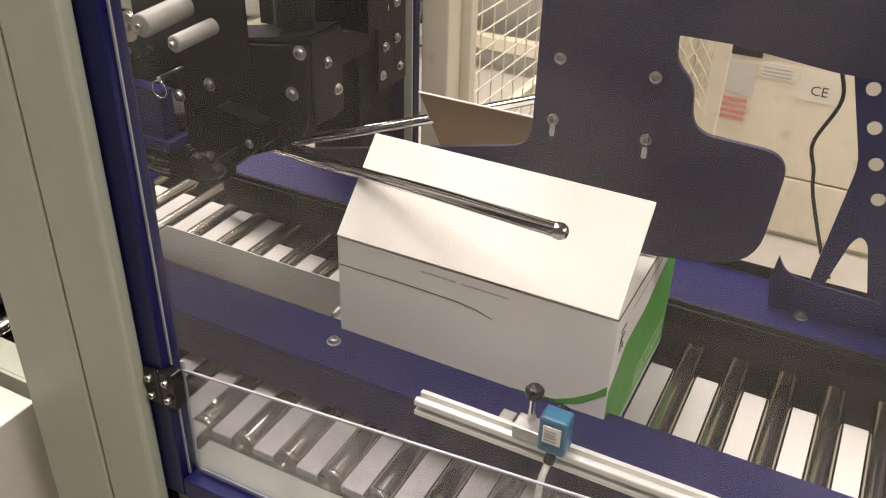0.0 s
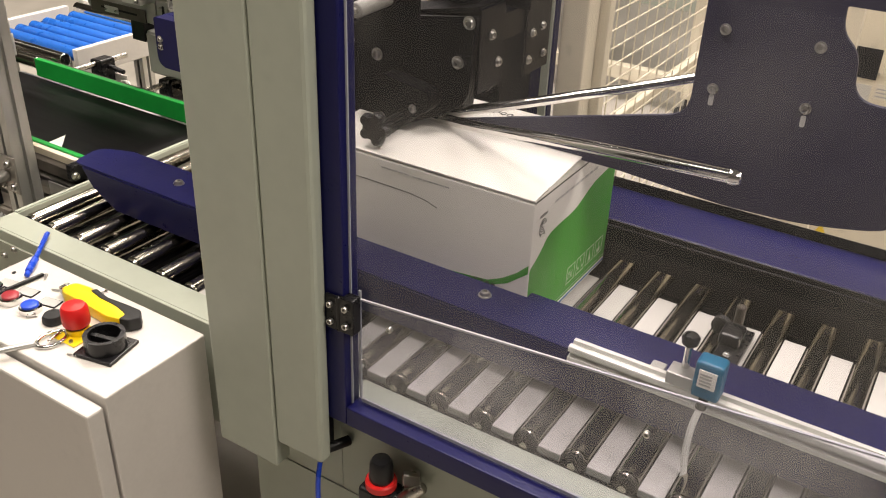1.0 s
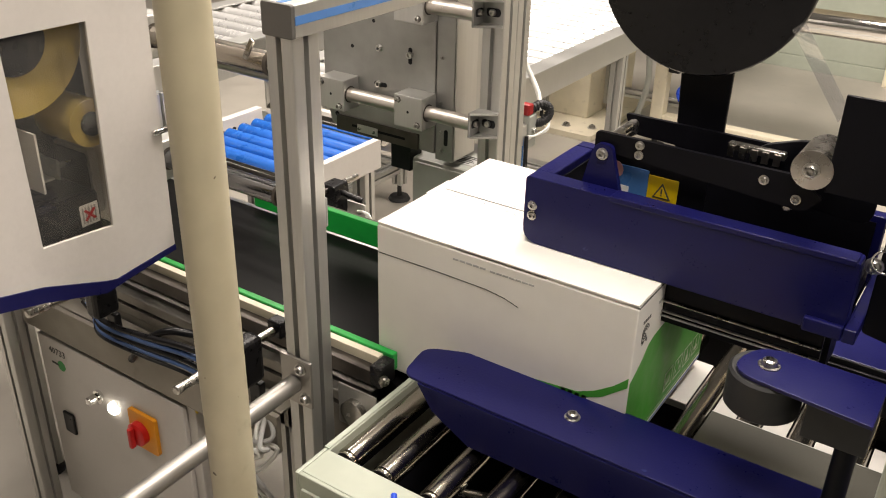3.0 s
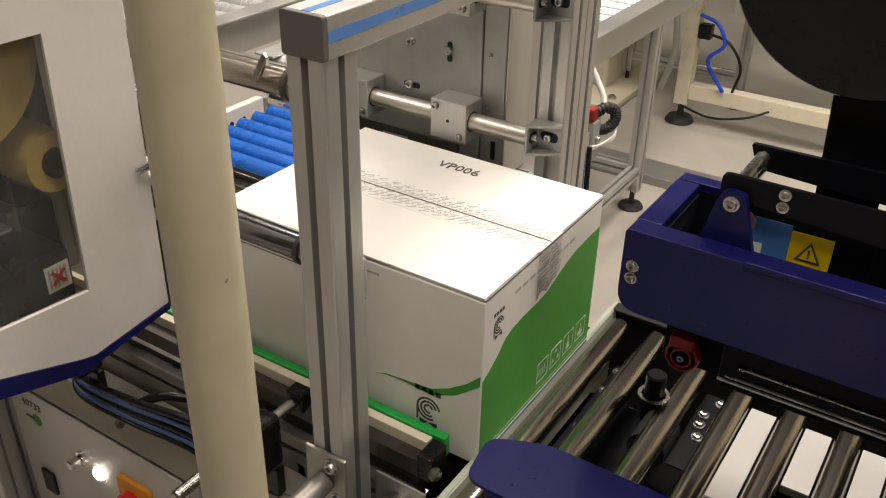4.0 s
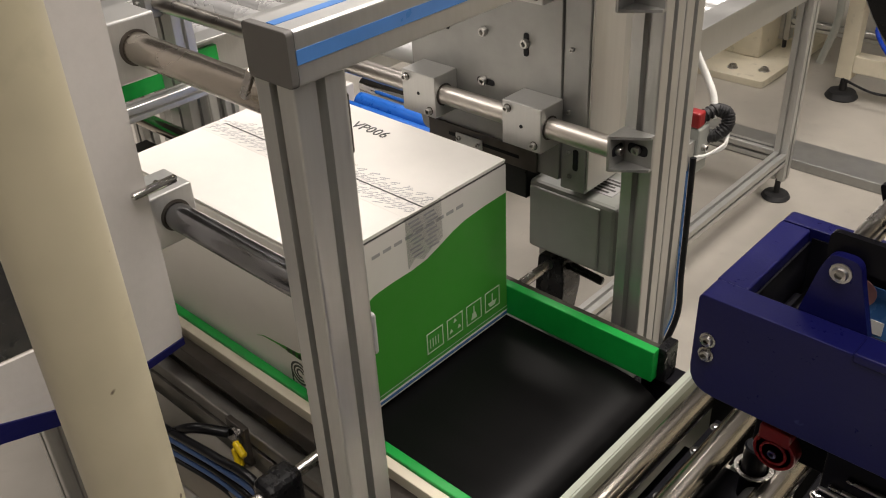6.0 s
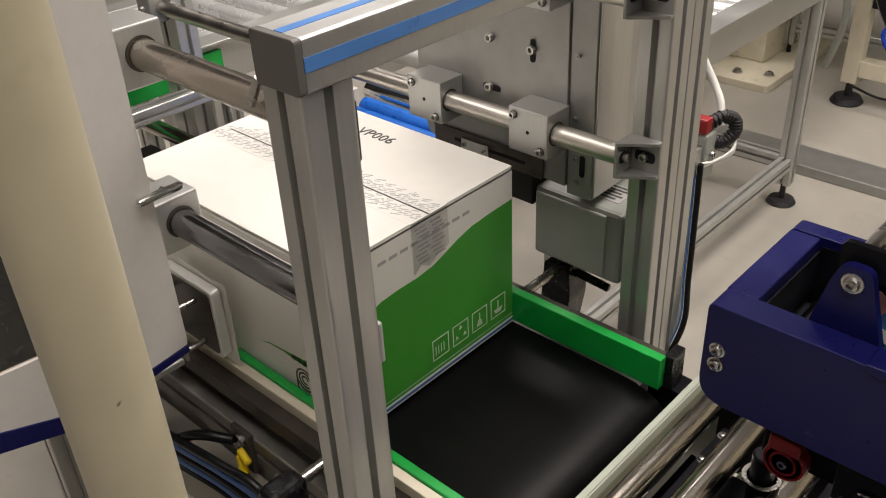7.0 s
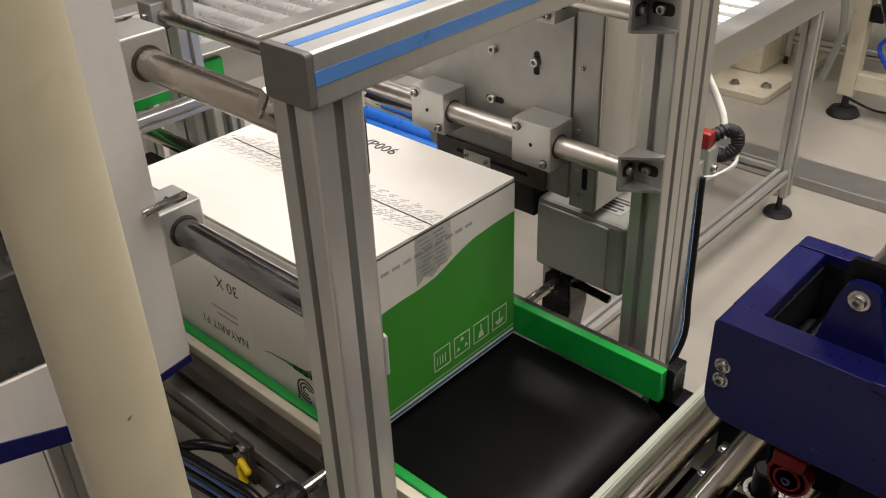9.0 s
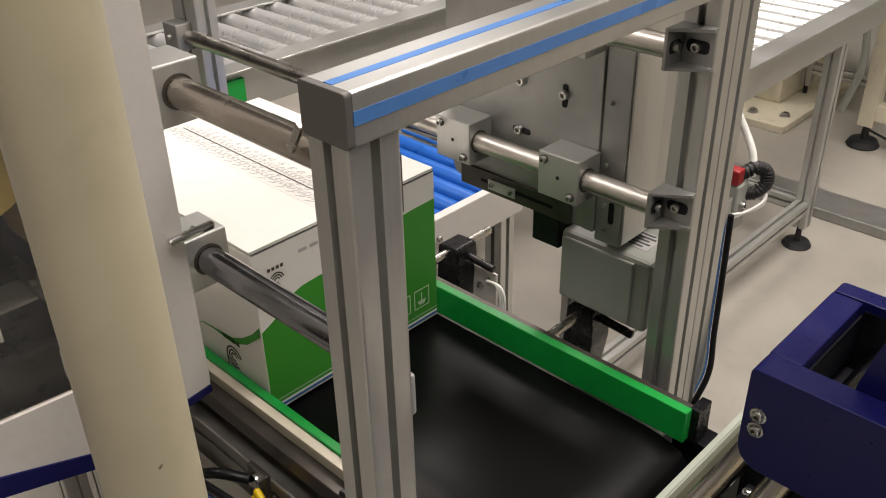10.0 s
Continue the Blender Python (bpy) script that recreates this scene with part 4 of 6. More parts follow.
    part("wire", pipe([(-0.111, 2.72, 0.604), (-0.085, 2.7, 0.508), (-0.131, 2.7, 0.366), (-0.110, 2.7, 0.28), (-0.091, 2.7, 0.191), (-0.016, 2.7, -0.012), (0.02, 2.7, FLOOR + 0.006)], 0.006), PLASTIC, w, smooth=True)


fence()

# ---- white control box and the things on it ----
def control_box():
    c = thing("control_cabinet", "white powder-coated steel control cabinet", "cabinet")
    part("body", block((-1.398, 0.424, FLOOR), (-0.975, 0.616, 0.597), 0.003), WHITE, c)
    part("door", block((-1.400, 0.392, FLOOR + 0.02), (-0.977, 0.421, 0.583), 0.004), WHITE, c)
    part("seal", block((-1.39, 0.4212, FLOOR + 0.03), (-0.985, 0.4238, 0.57), 0), RUBBER, c)
    part("lock", turned([(0.012, 0), (0.012, -0.004), (0.003, -0.0045)], (-1.30, 0.392, 0.45), "y"), PLASTIC, c)
    part("hole", turned([(0.004, 0), (0.004, 0.0006)], (-1.372, 0.559, 0.597), "z", 14), DARK, c)


control_box()
TOP = 0.5972


def push_button(x, y, lens, name):
    b = thing("push_button", name, "push button", "loose push buttons")
    part("bezel", turned([(0.015, 0), (0.0175, 0.001), (0.0175, 0.010), (0.0155, 0.012)], (x, y, TOP), "z"), CHROME, b, smooth=True)
    part("lens", turned([(0.0135, 0.0115), (0.0135, 0.0145), (0.011, 0.0165), (0.003, 0.0168)], (x, y, TOP), "z"), lens, b, smooth=True)


push_button(-1.348, 0.503, material("dull_green_lens", (0.01, 0.13, 0.07), 0.35), "loose green push button lying on the cabinet")
push_button(-1.295, 0.501, material("dark_red_lens", (0.28, 0.02, 0.03), 0.35), "loose red push button lying on the cabinet")
push_button(-1.246, 0.502, BLUEP, "loose blue push button lying on the cabinet")


def loose_items():
    for x, y, a in ((-1.345, 0.531, 12), (-1.298, 0.533, 10), (-1.242, 0.534, 12)):
        h = thing("label_holder", "black legend plate holder with a clear insert", "label holder", "legend plates", (x, y, TOP))
        h.rotation_euler.z = radians(a)
        part("frame", block((-0.018, -0.011, 0), (0.018, 0.011, 0.0022), 0.0006), PLASTIC, h)
        part("insert", block((-0.0165, -0.0095, 0.0023), (0.0165, 0.0095, 0.0028), 0), GREYPRINT, h, "pale clear insert")
    b = thing("steel_bar", "thin black bar lying on the cabinet", "bar")
    part("bar", rod((-1.330, 0.497, TOP + 0.0035), (-1.322, 0.582, TOP + 0.0035), 0.0035), PLASTIC, b, smooth=True)
    p = thing("pen", "blue plastic ballpoint pen lying on the cabinet", "pen")
    part("barrel", rod((-1.346, 0.570, TOP + 0.0065), (-1.372, 0.603, TOP + 0.0075), 0.0062), BLUEP, p, smooth=True)
    part("grip", rod((-1.338, 0.560, TOP + 0.005), (-1.3455, 0.5695, TOP + 0.006), 0.0045), BLUEP, p, smooth=True)
    part("clip_end", rod((-1.3725, 0.6035, TOP + 0.0075), (-1.424, 0.668, TOP + 0.0135), 0.0042), BLUEP, p, smooth=True)
    part("clip", rod((-1.395, 0.632, TOP + 0.016), (-1.416, 0.658, TOP + 0.019), 0.0016), BLUEP, p)
    k = thing("utility_knife", "yellow utility knife with black rubber grip", "knife")
    out = [(-1.238, 0.556), (-1.222, 0.547), (-1.19, 0.548), (-1.15, 0.545), (-1.115, 0.542), (-1.085, 0.549), (-1.070, 0.566), (-1.078, 0.580), (-1.11, 0.580), (-1.15, 0.577), (-1.20, 0.585), (-1.232, 0.580)]
    part("handle", prism(rounded(out, 0.008), TOP, TOP + 0.022, "z", 0.004), YELLOW, k, smooth=True)
    grip = [(-1.185, 0.5855), (-1.15, 0.5785), (-1.11, 0.582), (-1.078, 0.5835), (-1.063, 0.569), (-1.072, 0.552), (-1.088, 0.547), (-1.09, 0.562), (-1.12, 0.569), (-1.16, 0.570), (-1.19, 0.576)]
    part("grip", prism(rounded(grip, 0.004), TOP + 0.001, TOP + 0.0235, "z", 0.002), RUBBER, k, "black rubber grip")
    part("nose", block((-1.249, 0.558, TOP + 0.003), (-1.236, 0.576, TOP + 0.018), 0.003), STEEL, k)
    e = thing("emergency_button", "red emergency stop button on a yellow plate", "push button")
    part("plate", block((-1.16, 0.476, TOP), (-1.108, 0.528, TOP + 0.002), 0.0005), YELLOW, e, "yellow square legend plate")
    part("collar", turned([(0.018, 0), (0.018, 0.009), (0.015, 0.0095)], (-1.138, 0.508, TOP + 0.0022), "z"), YELLOW, e, smooth=True)
    part("ring", turned([(0.0165, 0), (0.0165, 0.003)], (-1.138, 0.508, TOP + 0.0118), "z"), PLASTIC, e)
    part("mushroom", turned([(0.017, 0), (0.0205, 0.002), (0.0215, 0.01), (0.0205, 0.030), (0.017, 0.035), (0.004, 0.0365)], (-1.138, 0.508, TOP + 0.0149), "z"), REDP, e, smooth=True)
    for a in (0.5, 2.2, 3.8, 5.3):
        bolt(e, (-1.138 + 0.03 * math.cos(a), 0.505 + 0.028 * math.sin(a), TOP + 0.0021), "z", 0.004, False, "screw")
    q = thing("plug", "black rubber blanking plug", "plug")
    part("cap", turned([(0.016, 0), (0.0175, 0.002), (0.017, 0.009), (0.014, 0.014), (0.004, 0.0155)], (-1.193, 0.505, TOP), "z"), RUBBER, q, smooth=True)
    key = thing("cabinet_key", "silver metal cabinet key with a loop", "key")
    loop = [(-1.150 + 0.017 * math.cos(a), 0.470 + 0.024 * math.sin(a), TOP + 0.0035) for a in [j * math.pi / 6 for j in range(13)]]
    part("bow", pipe(loop, 0.0035), CHROME, key, smooth=True)
    part("shank", rod((-1.160, 0.449, TOP + 0.0035), (-1.190, 0.402, TOP + 0.0035), 0.0045), ALU, key, smooth=True)
    part("lever", rod((-1.152, 0.487, TOP + 0.006), (-1.146, 0.460, TOP + 0.006), 0.003), CHROME, key, smooth=True)
    h = thing("mounting_housing", "black square plastic switch housing", "housing", at=(-1.065, 0.502, TOP))
    h.rotation_euler.z = radians(12)
    part("base", block((-0.034, -0.034, 0), (0.034, 0.034, 0.006), 0.0015), PLASTIC, h)
    part("rim", turned([(0.024, 0.004), (0.024, 0.0062), (0.031, 0.0062), (0.031, 0.030), (0.024, 0.030), (0.024, 0.008), (0.001, 0.008)], (0, 0, 0), "z", 32), PLASTIC, h, smooth=True)
    part("bridge", block((-0.024, -0.004, 0.012), (0.024, 0.004, 0.024), 0.001), PLASTIC, h)
    for i, (x, y, a) in enumerate(((-1.266, 0.563, 0.4), (-1.199, 0.602, 1.2), (-1.312, 0.578, 2.4), (-1.230, 0.490, 0.9), (-1.325, 0.487, 2.0), (-1.095, 0.462, 0.3), (-1.21, 0.596, 2.9))):
        s = thing("screw", "small loose steel screw", "screw", "loose screws")
        d = Vector((math.cos(a), math.sin(a), 0)) * 0.007
        c = Vector((x, y, TOP + 0.0028))
        part("shank", rod(c - d, c + d, 0.0016, 8), ZINC, s)
        part("head", rod(c + d, c + d * 1.4, 0.0028, 10), ZINC, s)


loose_items()


# ---- belt conveyor with its green rails ----
def belt_conveyor():
    b = thing("belt_conveyor", "black belt conveyor in an aluminium frame", "conveyor")
    belt = [(-2.78, 0.535), (-2.80, 0.55), (-2.80, 0.578), (-2.78, 0.592), (-1.645, 0.592), (-1.622, 0.5905), (-1.602, 0.586), (-1.586, 0.578), (-1.576, 0.567), (-1.573, 0.555), (-1.578, 0.543), (-1.592, 0.535), (-1.63, 0.533)]
    part("belt", prism(belt, 0.890, 1.216, "y"), BELT, b, "black rubber belt, scuffed", smooth=True)
    part("side_frame", join(bar_profile((0.862, 0.545), -2.78, -1.615, "x", 0.045), block((-2.78, 0.842, 0.44), (-1.64, 0.848, 0.522))), material("soiled_aluminium", (0.30, 0.285, 0.255), 0.4, 0.7, vary=0.3, scale=20), b)
    part("side_frame", join(bar_profile((1.244, 0.545), -2.78, -1.63, "x", 0.045), block((-2.78, 1.258, 0.44), (-1.64, 1.264, 0.522))), ALU, b)
    part("end_bearing", turned([(0.01, 0), (0.022, 0.001), (0.022, 0.012), (0.018, 0.014)], (-1.625, 0.826, 0.545), "y"), STEEL, b, smooth=True)
    part("end_cap", block((-1.6298, 1.222, 0.522), (-1.60, 1.266, 0.566), 0.004), PLASTIC, b)
    part("nose_guard", block((-1.615, 0.866, 0.38), (-1.5665, 1.232, 0.5325), 0.002), BLACK, b, "black steel guard under the belt nose")
    part("end_plate", block((-1.66, 0.838, 0.51), (-1.585, 0.8415, 0.585)), ALU, b)
    for lx in (-1.78, -2.6):
        for ly in (0.862, 1.244):
            part("leg", bar_profile((lx, ly), FLOOR + 0.02, 0.52, "z", 0.04), ALU, b)
            part("foot", turned([(0.03, 0), (0.03, 0.008), (0.008, 0.022)], (lx, ly, FLOOR), "z"), RUBBER, b)
    part("tie", bar_profile((-1.78, 0.20), 0.883, 1.223, "y", 0.04), ALU, b)
    DUSTY = material("dusty_plate", (0.25, 0.23, 0.195), 0.5, 0.3, vary=0.25, scale=16, bump=0.05, spots=0.3)
    part("deck_plate", block((-2.75, 0.80, 0.505), (-1.75, 0.838, 0.508)), DUSTY, b, "dusty oily plate")
    part("lower_cover", block((-2.75, 0.79, 0.43), (-1.75, 0.7995, 0.5045)), DUSTY, b)
    part("nose_bearing", block((-1.6135, 1.2325, 0.44), (-1.5665, 1.2685, 0.5915), 0.003), BLACK, b)

    n = thing("side_rail", "green plastic guide strip on an aluminium bar", "guide rail", "green rails")
    part("strip", block((-2.78, 0.885, 0.607), (-1.588, 0.897, 0.637), 0.0015), GREEN, n, "green plastic strip")
    part("bar", block((-2.78, 0.872, 0.612), (-1.606, 0.8848, 0.633), 0.001), CREAM, n, "pale aluminium backing bar")
    part("bar_foot", block((-2.78, 0.852, 0.593), (-1.600, 0.8718, 0.618), 0.001), OILY, n)
    part("end_cap", block((-1.605, 0.848, 0.596), (-1.584, 0.8848, 0.632), 0.002), PLASTIC, n)
    part("end_knob", rod((-1.5835, 0.853, 0.612), (-1.575, 0.848, 0.612), 0.0085), STEEL, n, smooth=True)
    for cx in (-1.795, -2.15):
        part("collar", block((cx - 0.014, 0.842, 0.612), (cx + 0.014, 0.8655, 0.642), 0.003), PLASTIC, n)
        part("support_rod", rod((cx, 0.8415, 0.627), (cx, 0.64, 0.627), 0.0075), STEEL, n, smooth=True)
        cl = part("clamp", block((cx - 0.017, 0.754, 0.560), (cx + 0.017, 0.804, 0.644), 0.010, 3), PLASTIC, n, "black plastic rod clamp")
        part("clamp_stand", block((cx - 0.012, 0.79, 0.5082), (cx + 0.012, 0.804, 0.5546), 0.002), PLASTIC, cl)

    f = thing("side_rail", "green plastic guide strip on an aluminium bar", "guide rail", "green rails")
    part("strip", block((-2.205, 1.213, 0.598), (-1.588, 1.227, 0.646), 0.0015), GREEN, f, "green plastic strip")
    part("backing", block((-2.20, 1.2272, 0.606), (-1.592, 1.240, 0.641), 0.001), OILY, f)
    part("end_cap", block((-1.592, 1.2275, 0.593), (-1.578, 1.258, 0.645), 0.002), PLASTIC, f)
    for cx in (-1.826, -2.09):
        part("support_rod", rod((cx, 1.2405, 0.628), (cx, 1.42, 0.628), 0.0075), STEEL, f, smooth=True)
        cl = part("clamp", prism(rounded([(cx - 0.028, 0.53), (cx + 0.018, 0.53), (cx + 0.027, 0.585), (cx + 0.024, 0.642), (cx - 0.020, 0.640), (cx - 0.024, 0.59)], 0.008), 1.315, 1.36, "y", 0.002), PLASTIC, f, "black plastic rod clamp")
        part("clamp_lever", rod((cx + 0.02, 1.34, 0.622), (cx + 0.076, 1.345, 0.613), 0.0065), PLASTIC, cl, smooth=True)
        part("clamp_stand", block((cx - 0.012, 1.325, 0.47), (cx + 0.012, 1.349, 0.5295), 0.002), PLASTIC, cl)
        part("clamp_bracket", block((cx - 0.02, 1.2645, 0.46), (cx + 0.02, 1.36, 0.4695), 0.001), ALU, cl)


belt_conveyor()


def far_bracket():
    b = thing("sensor_bracket", "white steel bracket plate with pale hoses", "bracket")
    part("plate", block((-2.066, 1.352, 0.46), (-2.015, 1.356, 0.60), 0.001), WHITE, b)
    part("foot_bar", block((-2.066, 1.2645, 0.452), (-2.015, 1.356, 0.4595), 0.001), ALU, b)
    for bx, bz in ((-2.05, 0.565), (-2.03, 0.582)):
        bolt(b, (bx, 1.3518, bz), "y", 0.006, sign=-1)
    for k in range(3):
        part("hose", pipe([(-2.03, 1.345, 0.585), (-2.005 + 0.004 * k, 1.34, 0.59), (-1.992 + 0.005 * k, 1.335, 0.57), (-1.99 + 0.004 * k, 1.33, 0.53), (-2.0, 1.33, 0.47)], 0.0025), WHITEHOSE, b, smooth=True)


far_bracket()


# ---- label applicator frame ----
def portal():
    p = thing("label_portal", "silver slotted aluminium portal frame with blue strips", "frame")
    x, yn, yf, w = -1.6725, 0.792, 1.292, 0.045
    CAP = material("dark_grey_cap", (0.105, 0.10, 0.092), 0.5, vary=0.05, scale=80, bump=0.03)
    part("post", bar_profile((x, yn), FLOOR + 0.02, 1.1312, "z", w, 0.050), ALU, p)
    part("post", bar_profile((x + 0.006, yf), FLOOR + 0.02, 2.0, "z", 0.042, w), ALU, p)
    part("post_side", bar_profile((x + 0.006, yf + 0.0455), 0.30, 2.0, "z", 0.042, w), ALU, p)
    part("beam", prism(profile_outline(x, 1.152, 0.0495, 0.041), 0.7725, 1.2690, "y"), ALU, p)
    part("end_cap", prism(rounded([(x - 0.025, 1.1313), (x + 0.025, 1.1313), (x + 0.025, 1.1728), (x - 0.025, 1.1728)], 0.004), 0.7655, 0.7722, "y", 0.0008), CAP, p, "dark grey plastic end cap")
    part("strip", block((x + 0.0138, 0.7725, 1.1478), (x + 0.0251, 1.2690, 1.1585), 0), BLUESTRIP, p, "blue plastic slot cover")
    part("strip", block((x - 0.0045, 0.7725, 1.1615), (x + 0.0045, 1.2690, 1.1729), 0), BLUESTRIP, p, "blue plastic slot cover")
    left = x - 1.045
    part("far_post", bar_profile((left, yf), FLOOR + 0.02, 2.0, "z", 0.08, w), ALU, p, "wide slotted aluminium post")
    part("foot", turned([(0.035, 0), (0.035, 0.008), (0.01, 0.02)], (left, yf, FLOOR), "z"), RUBBER, p)
    for y in (yn, yf):
        part("foot", turned([(0.035, 0), (0.035, 0.008), (0.01, 0.02)], (x, y, FLOOR), "z"), RUBBER, p)
    pl = part("clamp_plate", block((x - 0.03, 0.7615, 0.585), (x + 0.028, 0.7666, 0.665), 0.001), GALV, p)
    for bx, bz in ((-1.663, 0.65), (-1.69, 0.60), (-1.657, 0.60)):
        bolt(pl, (bx, 0.7612, bz), "y", 0.008, sign=-1)
    part("sensor_strip", block((-1.662, 0.8175, 0.905), (-1.656, 0.8215, 0.955), 0.0015), GREYPRINT, p, "pale plastic sensor strip")
    part("sensor_strip", block((-1.664, 0.8175, 0.86), (-1.652, 0.8235, 0.9045), 0.003), GREYPRINT, p)
    part("sensor_lug", block((-1.668, 0.8175, 1.06), (-1.654, 0.8215, 1.11), 0.002), OILY, p)

    h = thing("guard_rail", "cream painted guard pole with a steel cross tube", "guard rail")
    part("pole", rod((-1.597, 0.562, FLOOR), (-1.597, 0.562, 2.0), 0.0275, 40), POLE, h, "cream painted pole with chips", smooth=True)
    part("cross_tube", rod((-1.675, 0.7612, 0.622), (-1.675, 0.20, 0.612), 0.014), GALV, h, "galvanised steel tube", smooth=True)
    part("cross_post", rod((-1.675, 0.215, FLOOR), (-1.675, 0.215, 0.612), 0.014), GALV, h, smooth=True)


portal()


def applicator():
    a = thing("label_printer", "white label printer housing with a dark window", "label printer")
    X = -1.93
            # front plate around the window, in four pieces of one sheet
    front = join(prism([(0.30, 1.9), (0.30, 0.8452), (0.555, 0.7922), (0.565, 0.846), (0.560, 1.128), (0.56, 1.9)], X - 0.006, X, "x"),
                 prism([(0.555, 0.7922), (0.651, 0.7587), (0.668, 0.7547), (0.676, 0.838), (0.565, 0.846)], X - 0.006, X, "x"),
                 prism([(0.668, 0.7547), (0.778, 0.7672), (0.786, 1.9), (0.683, 1.9), (0.683, 1.128), (0.676, 0.838)], X - 0.006, X, "x"),
                 prism([(0.56, 1.9), (0.560, 1.128), (0.683, 1.128), (0.683, 1.9)], X - 0.006, X, "x"))
    part("front_panel", front, WHITE, a)
    part("side_panel", prism([(-2.47, 0.768), (X - 0.0062, 0.768), (X - 0.0062, 1.9), (-2.47, 1.9)], 0.776, 0.782, "y"), WHITE, a)
    part("stand_post", bar_profile((-2.44, 0.757), FLOOR, 1.2, "z", 0.04), ALU, a, "slotted aluminium stand post")
    part("blue_edge", join(prism([(0.30, 0.845), (0.555, 0.792), (0.651, 0.7585), (0.668, 0.7545), (0.778, 0.7670), (0.778, 0.7585), (0.668, 0.7440), (0.647, 0.7405), (0.549, 0.7700), (0.30, 0.825)], X - 0.03, X + 0.002, "x")), BLUE, a, "navy painted lower edge")
    part("window", prism([(0.561, 1.127), (0.566, 0.847), (0.675, 0.839), (0.682, 1.127)], X - 0.0045, X - 0.002, "x"), SMOKE, a, "smoked window").visible_shadow = False
    # black panel: the darkness inside the housing is put into its colour
    inner = part("dark_back_panel", block((X - 0.16, 0.31, 0.80), (X - 0.155, 0.77, 1.85), 0), BLACK, a)
    reel = part("label_reel", turned([(0.02, 0), (0.10, 0), (0.10, 0.09), (0.02, 0.09)], (X - 0.13, 0.60, 1.112), "x", 40), ROLLTAPE, a, "yellow backing paper reel", smooth=True)
    part("reel_core", turned([(0.0, 0), (0.045, 0), (0.045, 0.004), (0.0, 0.004)], (X - 0.0398, 0.60, 1.112), "x", 32), PLASTIC, reel)
    reel2 = part("label_reel", turned([(0.01, 0), (0.034, 0), (0.034, 0.08), (0.01, 0.08)], (X - 0.12, 0.694, 0.978), "x", 32), ROLLTAPE, a, smooth=True)
    part("reel_core", turned([(0.0, 0), (0.017, 0), (0.017, 0.004), (0.0, 0.004)], (X - 0.0398, 0.694, 0.978), "x", 24), PLASTIC, reel2)
    part("print_unit", block((X - 0.14, 0.55, 0.80), (X - 0.03, 0.681, 0.885), 0.006), PLASTIC, a, "black print unit")
    part("barcode_patch", block((X - 0.0298, 0.646, 0.838), (X - 0.0290, 0.676, 0.870), 0), PAPER, a)
    part("barcode_bars", join(*[block((X - 0.0289, 0.649 + 0.005 * j, 0.842), (X - 0.0285, 0.6515 + 0.005 * j, 0.866), 0) for j in range(5)]), GREYPRINT, a)
    part("red_cross", join(prism([(0.651, 0.861), (0.655, 0.863), (0.671, 0.847), (0.667, 0.845)], X - 0.0284, X - 0.0281, "x"), prism([(0.667, 0.863), (0.671, 0.861), (0.655, 0.845), (0.651, 0.847)], X - 0.0280, X - 0.0277, "x")), REDP, a, "red cross mark")
    part("web", block((X - 0.10, 0.60, 0.905), (X - 0.03, 0.603, 0.99), 0), PAPER, a)
    part("latch", rod((X + 0.004, 0.760, 0.953), (X + 0.012, 0.808, 0.958), 0.0045), CHROME, a, "steel latch pin", smooth=True)
    part("latch_stem", rod((X - 0.001, 0.79, 0.956), (X + 0.012, 0.79, 0.956), 0.003), CHROME, a, smooth=True)

    t = thing("slide_unit", "steel slide tubes in aluminium blocks", "slide unit")
    for z, m in ((1.072, material("warm_steel_tube", (0.42, 0.38, 0.33), 0.26, 1.0, vary=0.03, scale=20)), (0.879, material("grey_tube", (0.25, 0.25, 0.26), 0.2, 1.0, vary=0.1))):
        part("tube_block", block((-2.04, 0.786, z - 0.034), (-1.985, 0.859, z + 0.030), 0.002), ALU, t)
        tube = part("tube", rod((-1.985, 0.832, z), (-1.698, 0.832, z), 0.0158, 36), m, t, smooth=True)
        part("bore_ring", turned([(0.0160, 0), (0.0185, 0), (0.0185, 0.0012), (0.0160, 0.0012)], (-1.9848, 0.832, z), "x", 32), OILY, tube)
        part("clamp_ring", turned([(0.0160, 0), (0.0182, 0.001), (0.0182, 0.007), (0.0160, 0.008)], (-1.752, 0.832, z), "x", 32), OILY, tube, "dark clamp ring", smooth=True)
    part("tab", prism([(-1.782, 1.080), (-1.774, 1.077), (-1.758, 1.104), (-1.764, 1.108)], 0.808, 0.813, "y", 0.001), STEEL, t, "bent steel tab on the tube")


applicator()


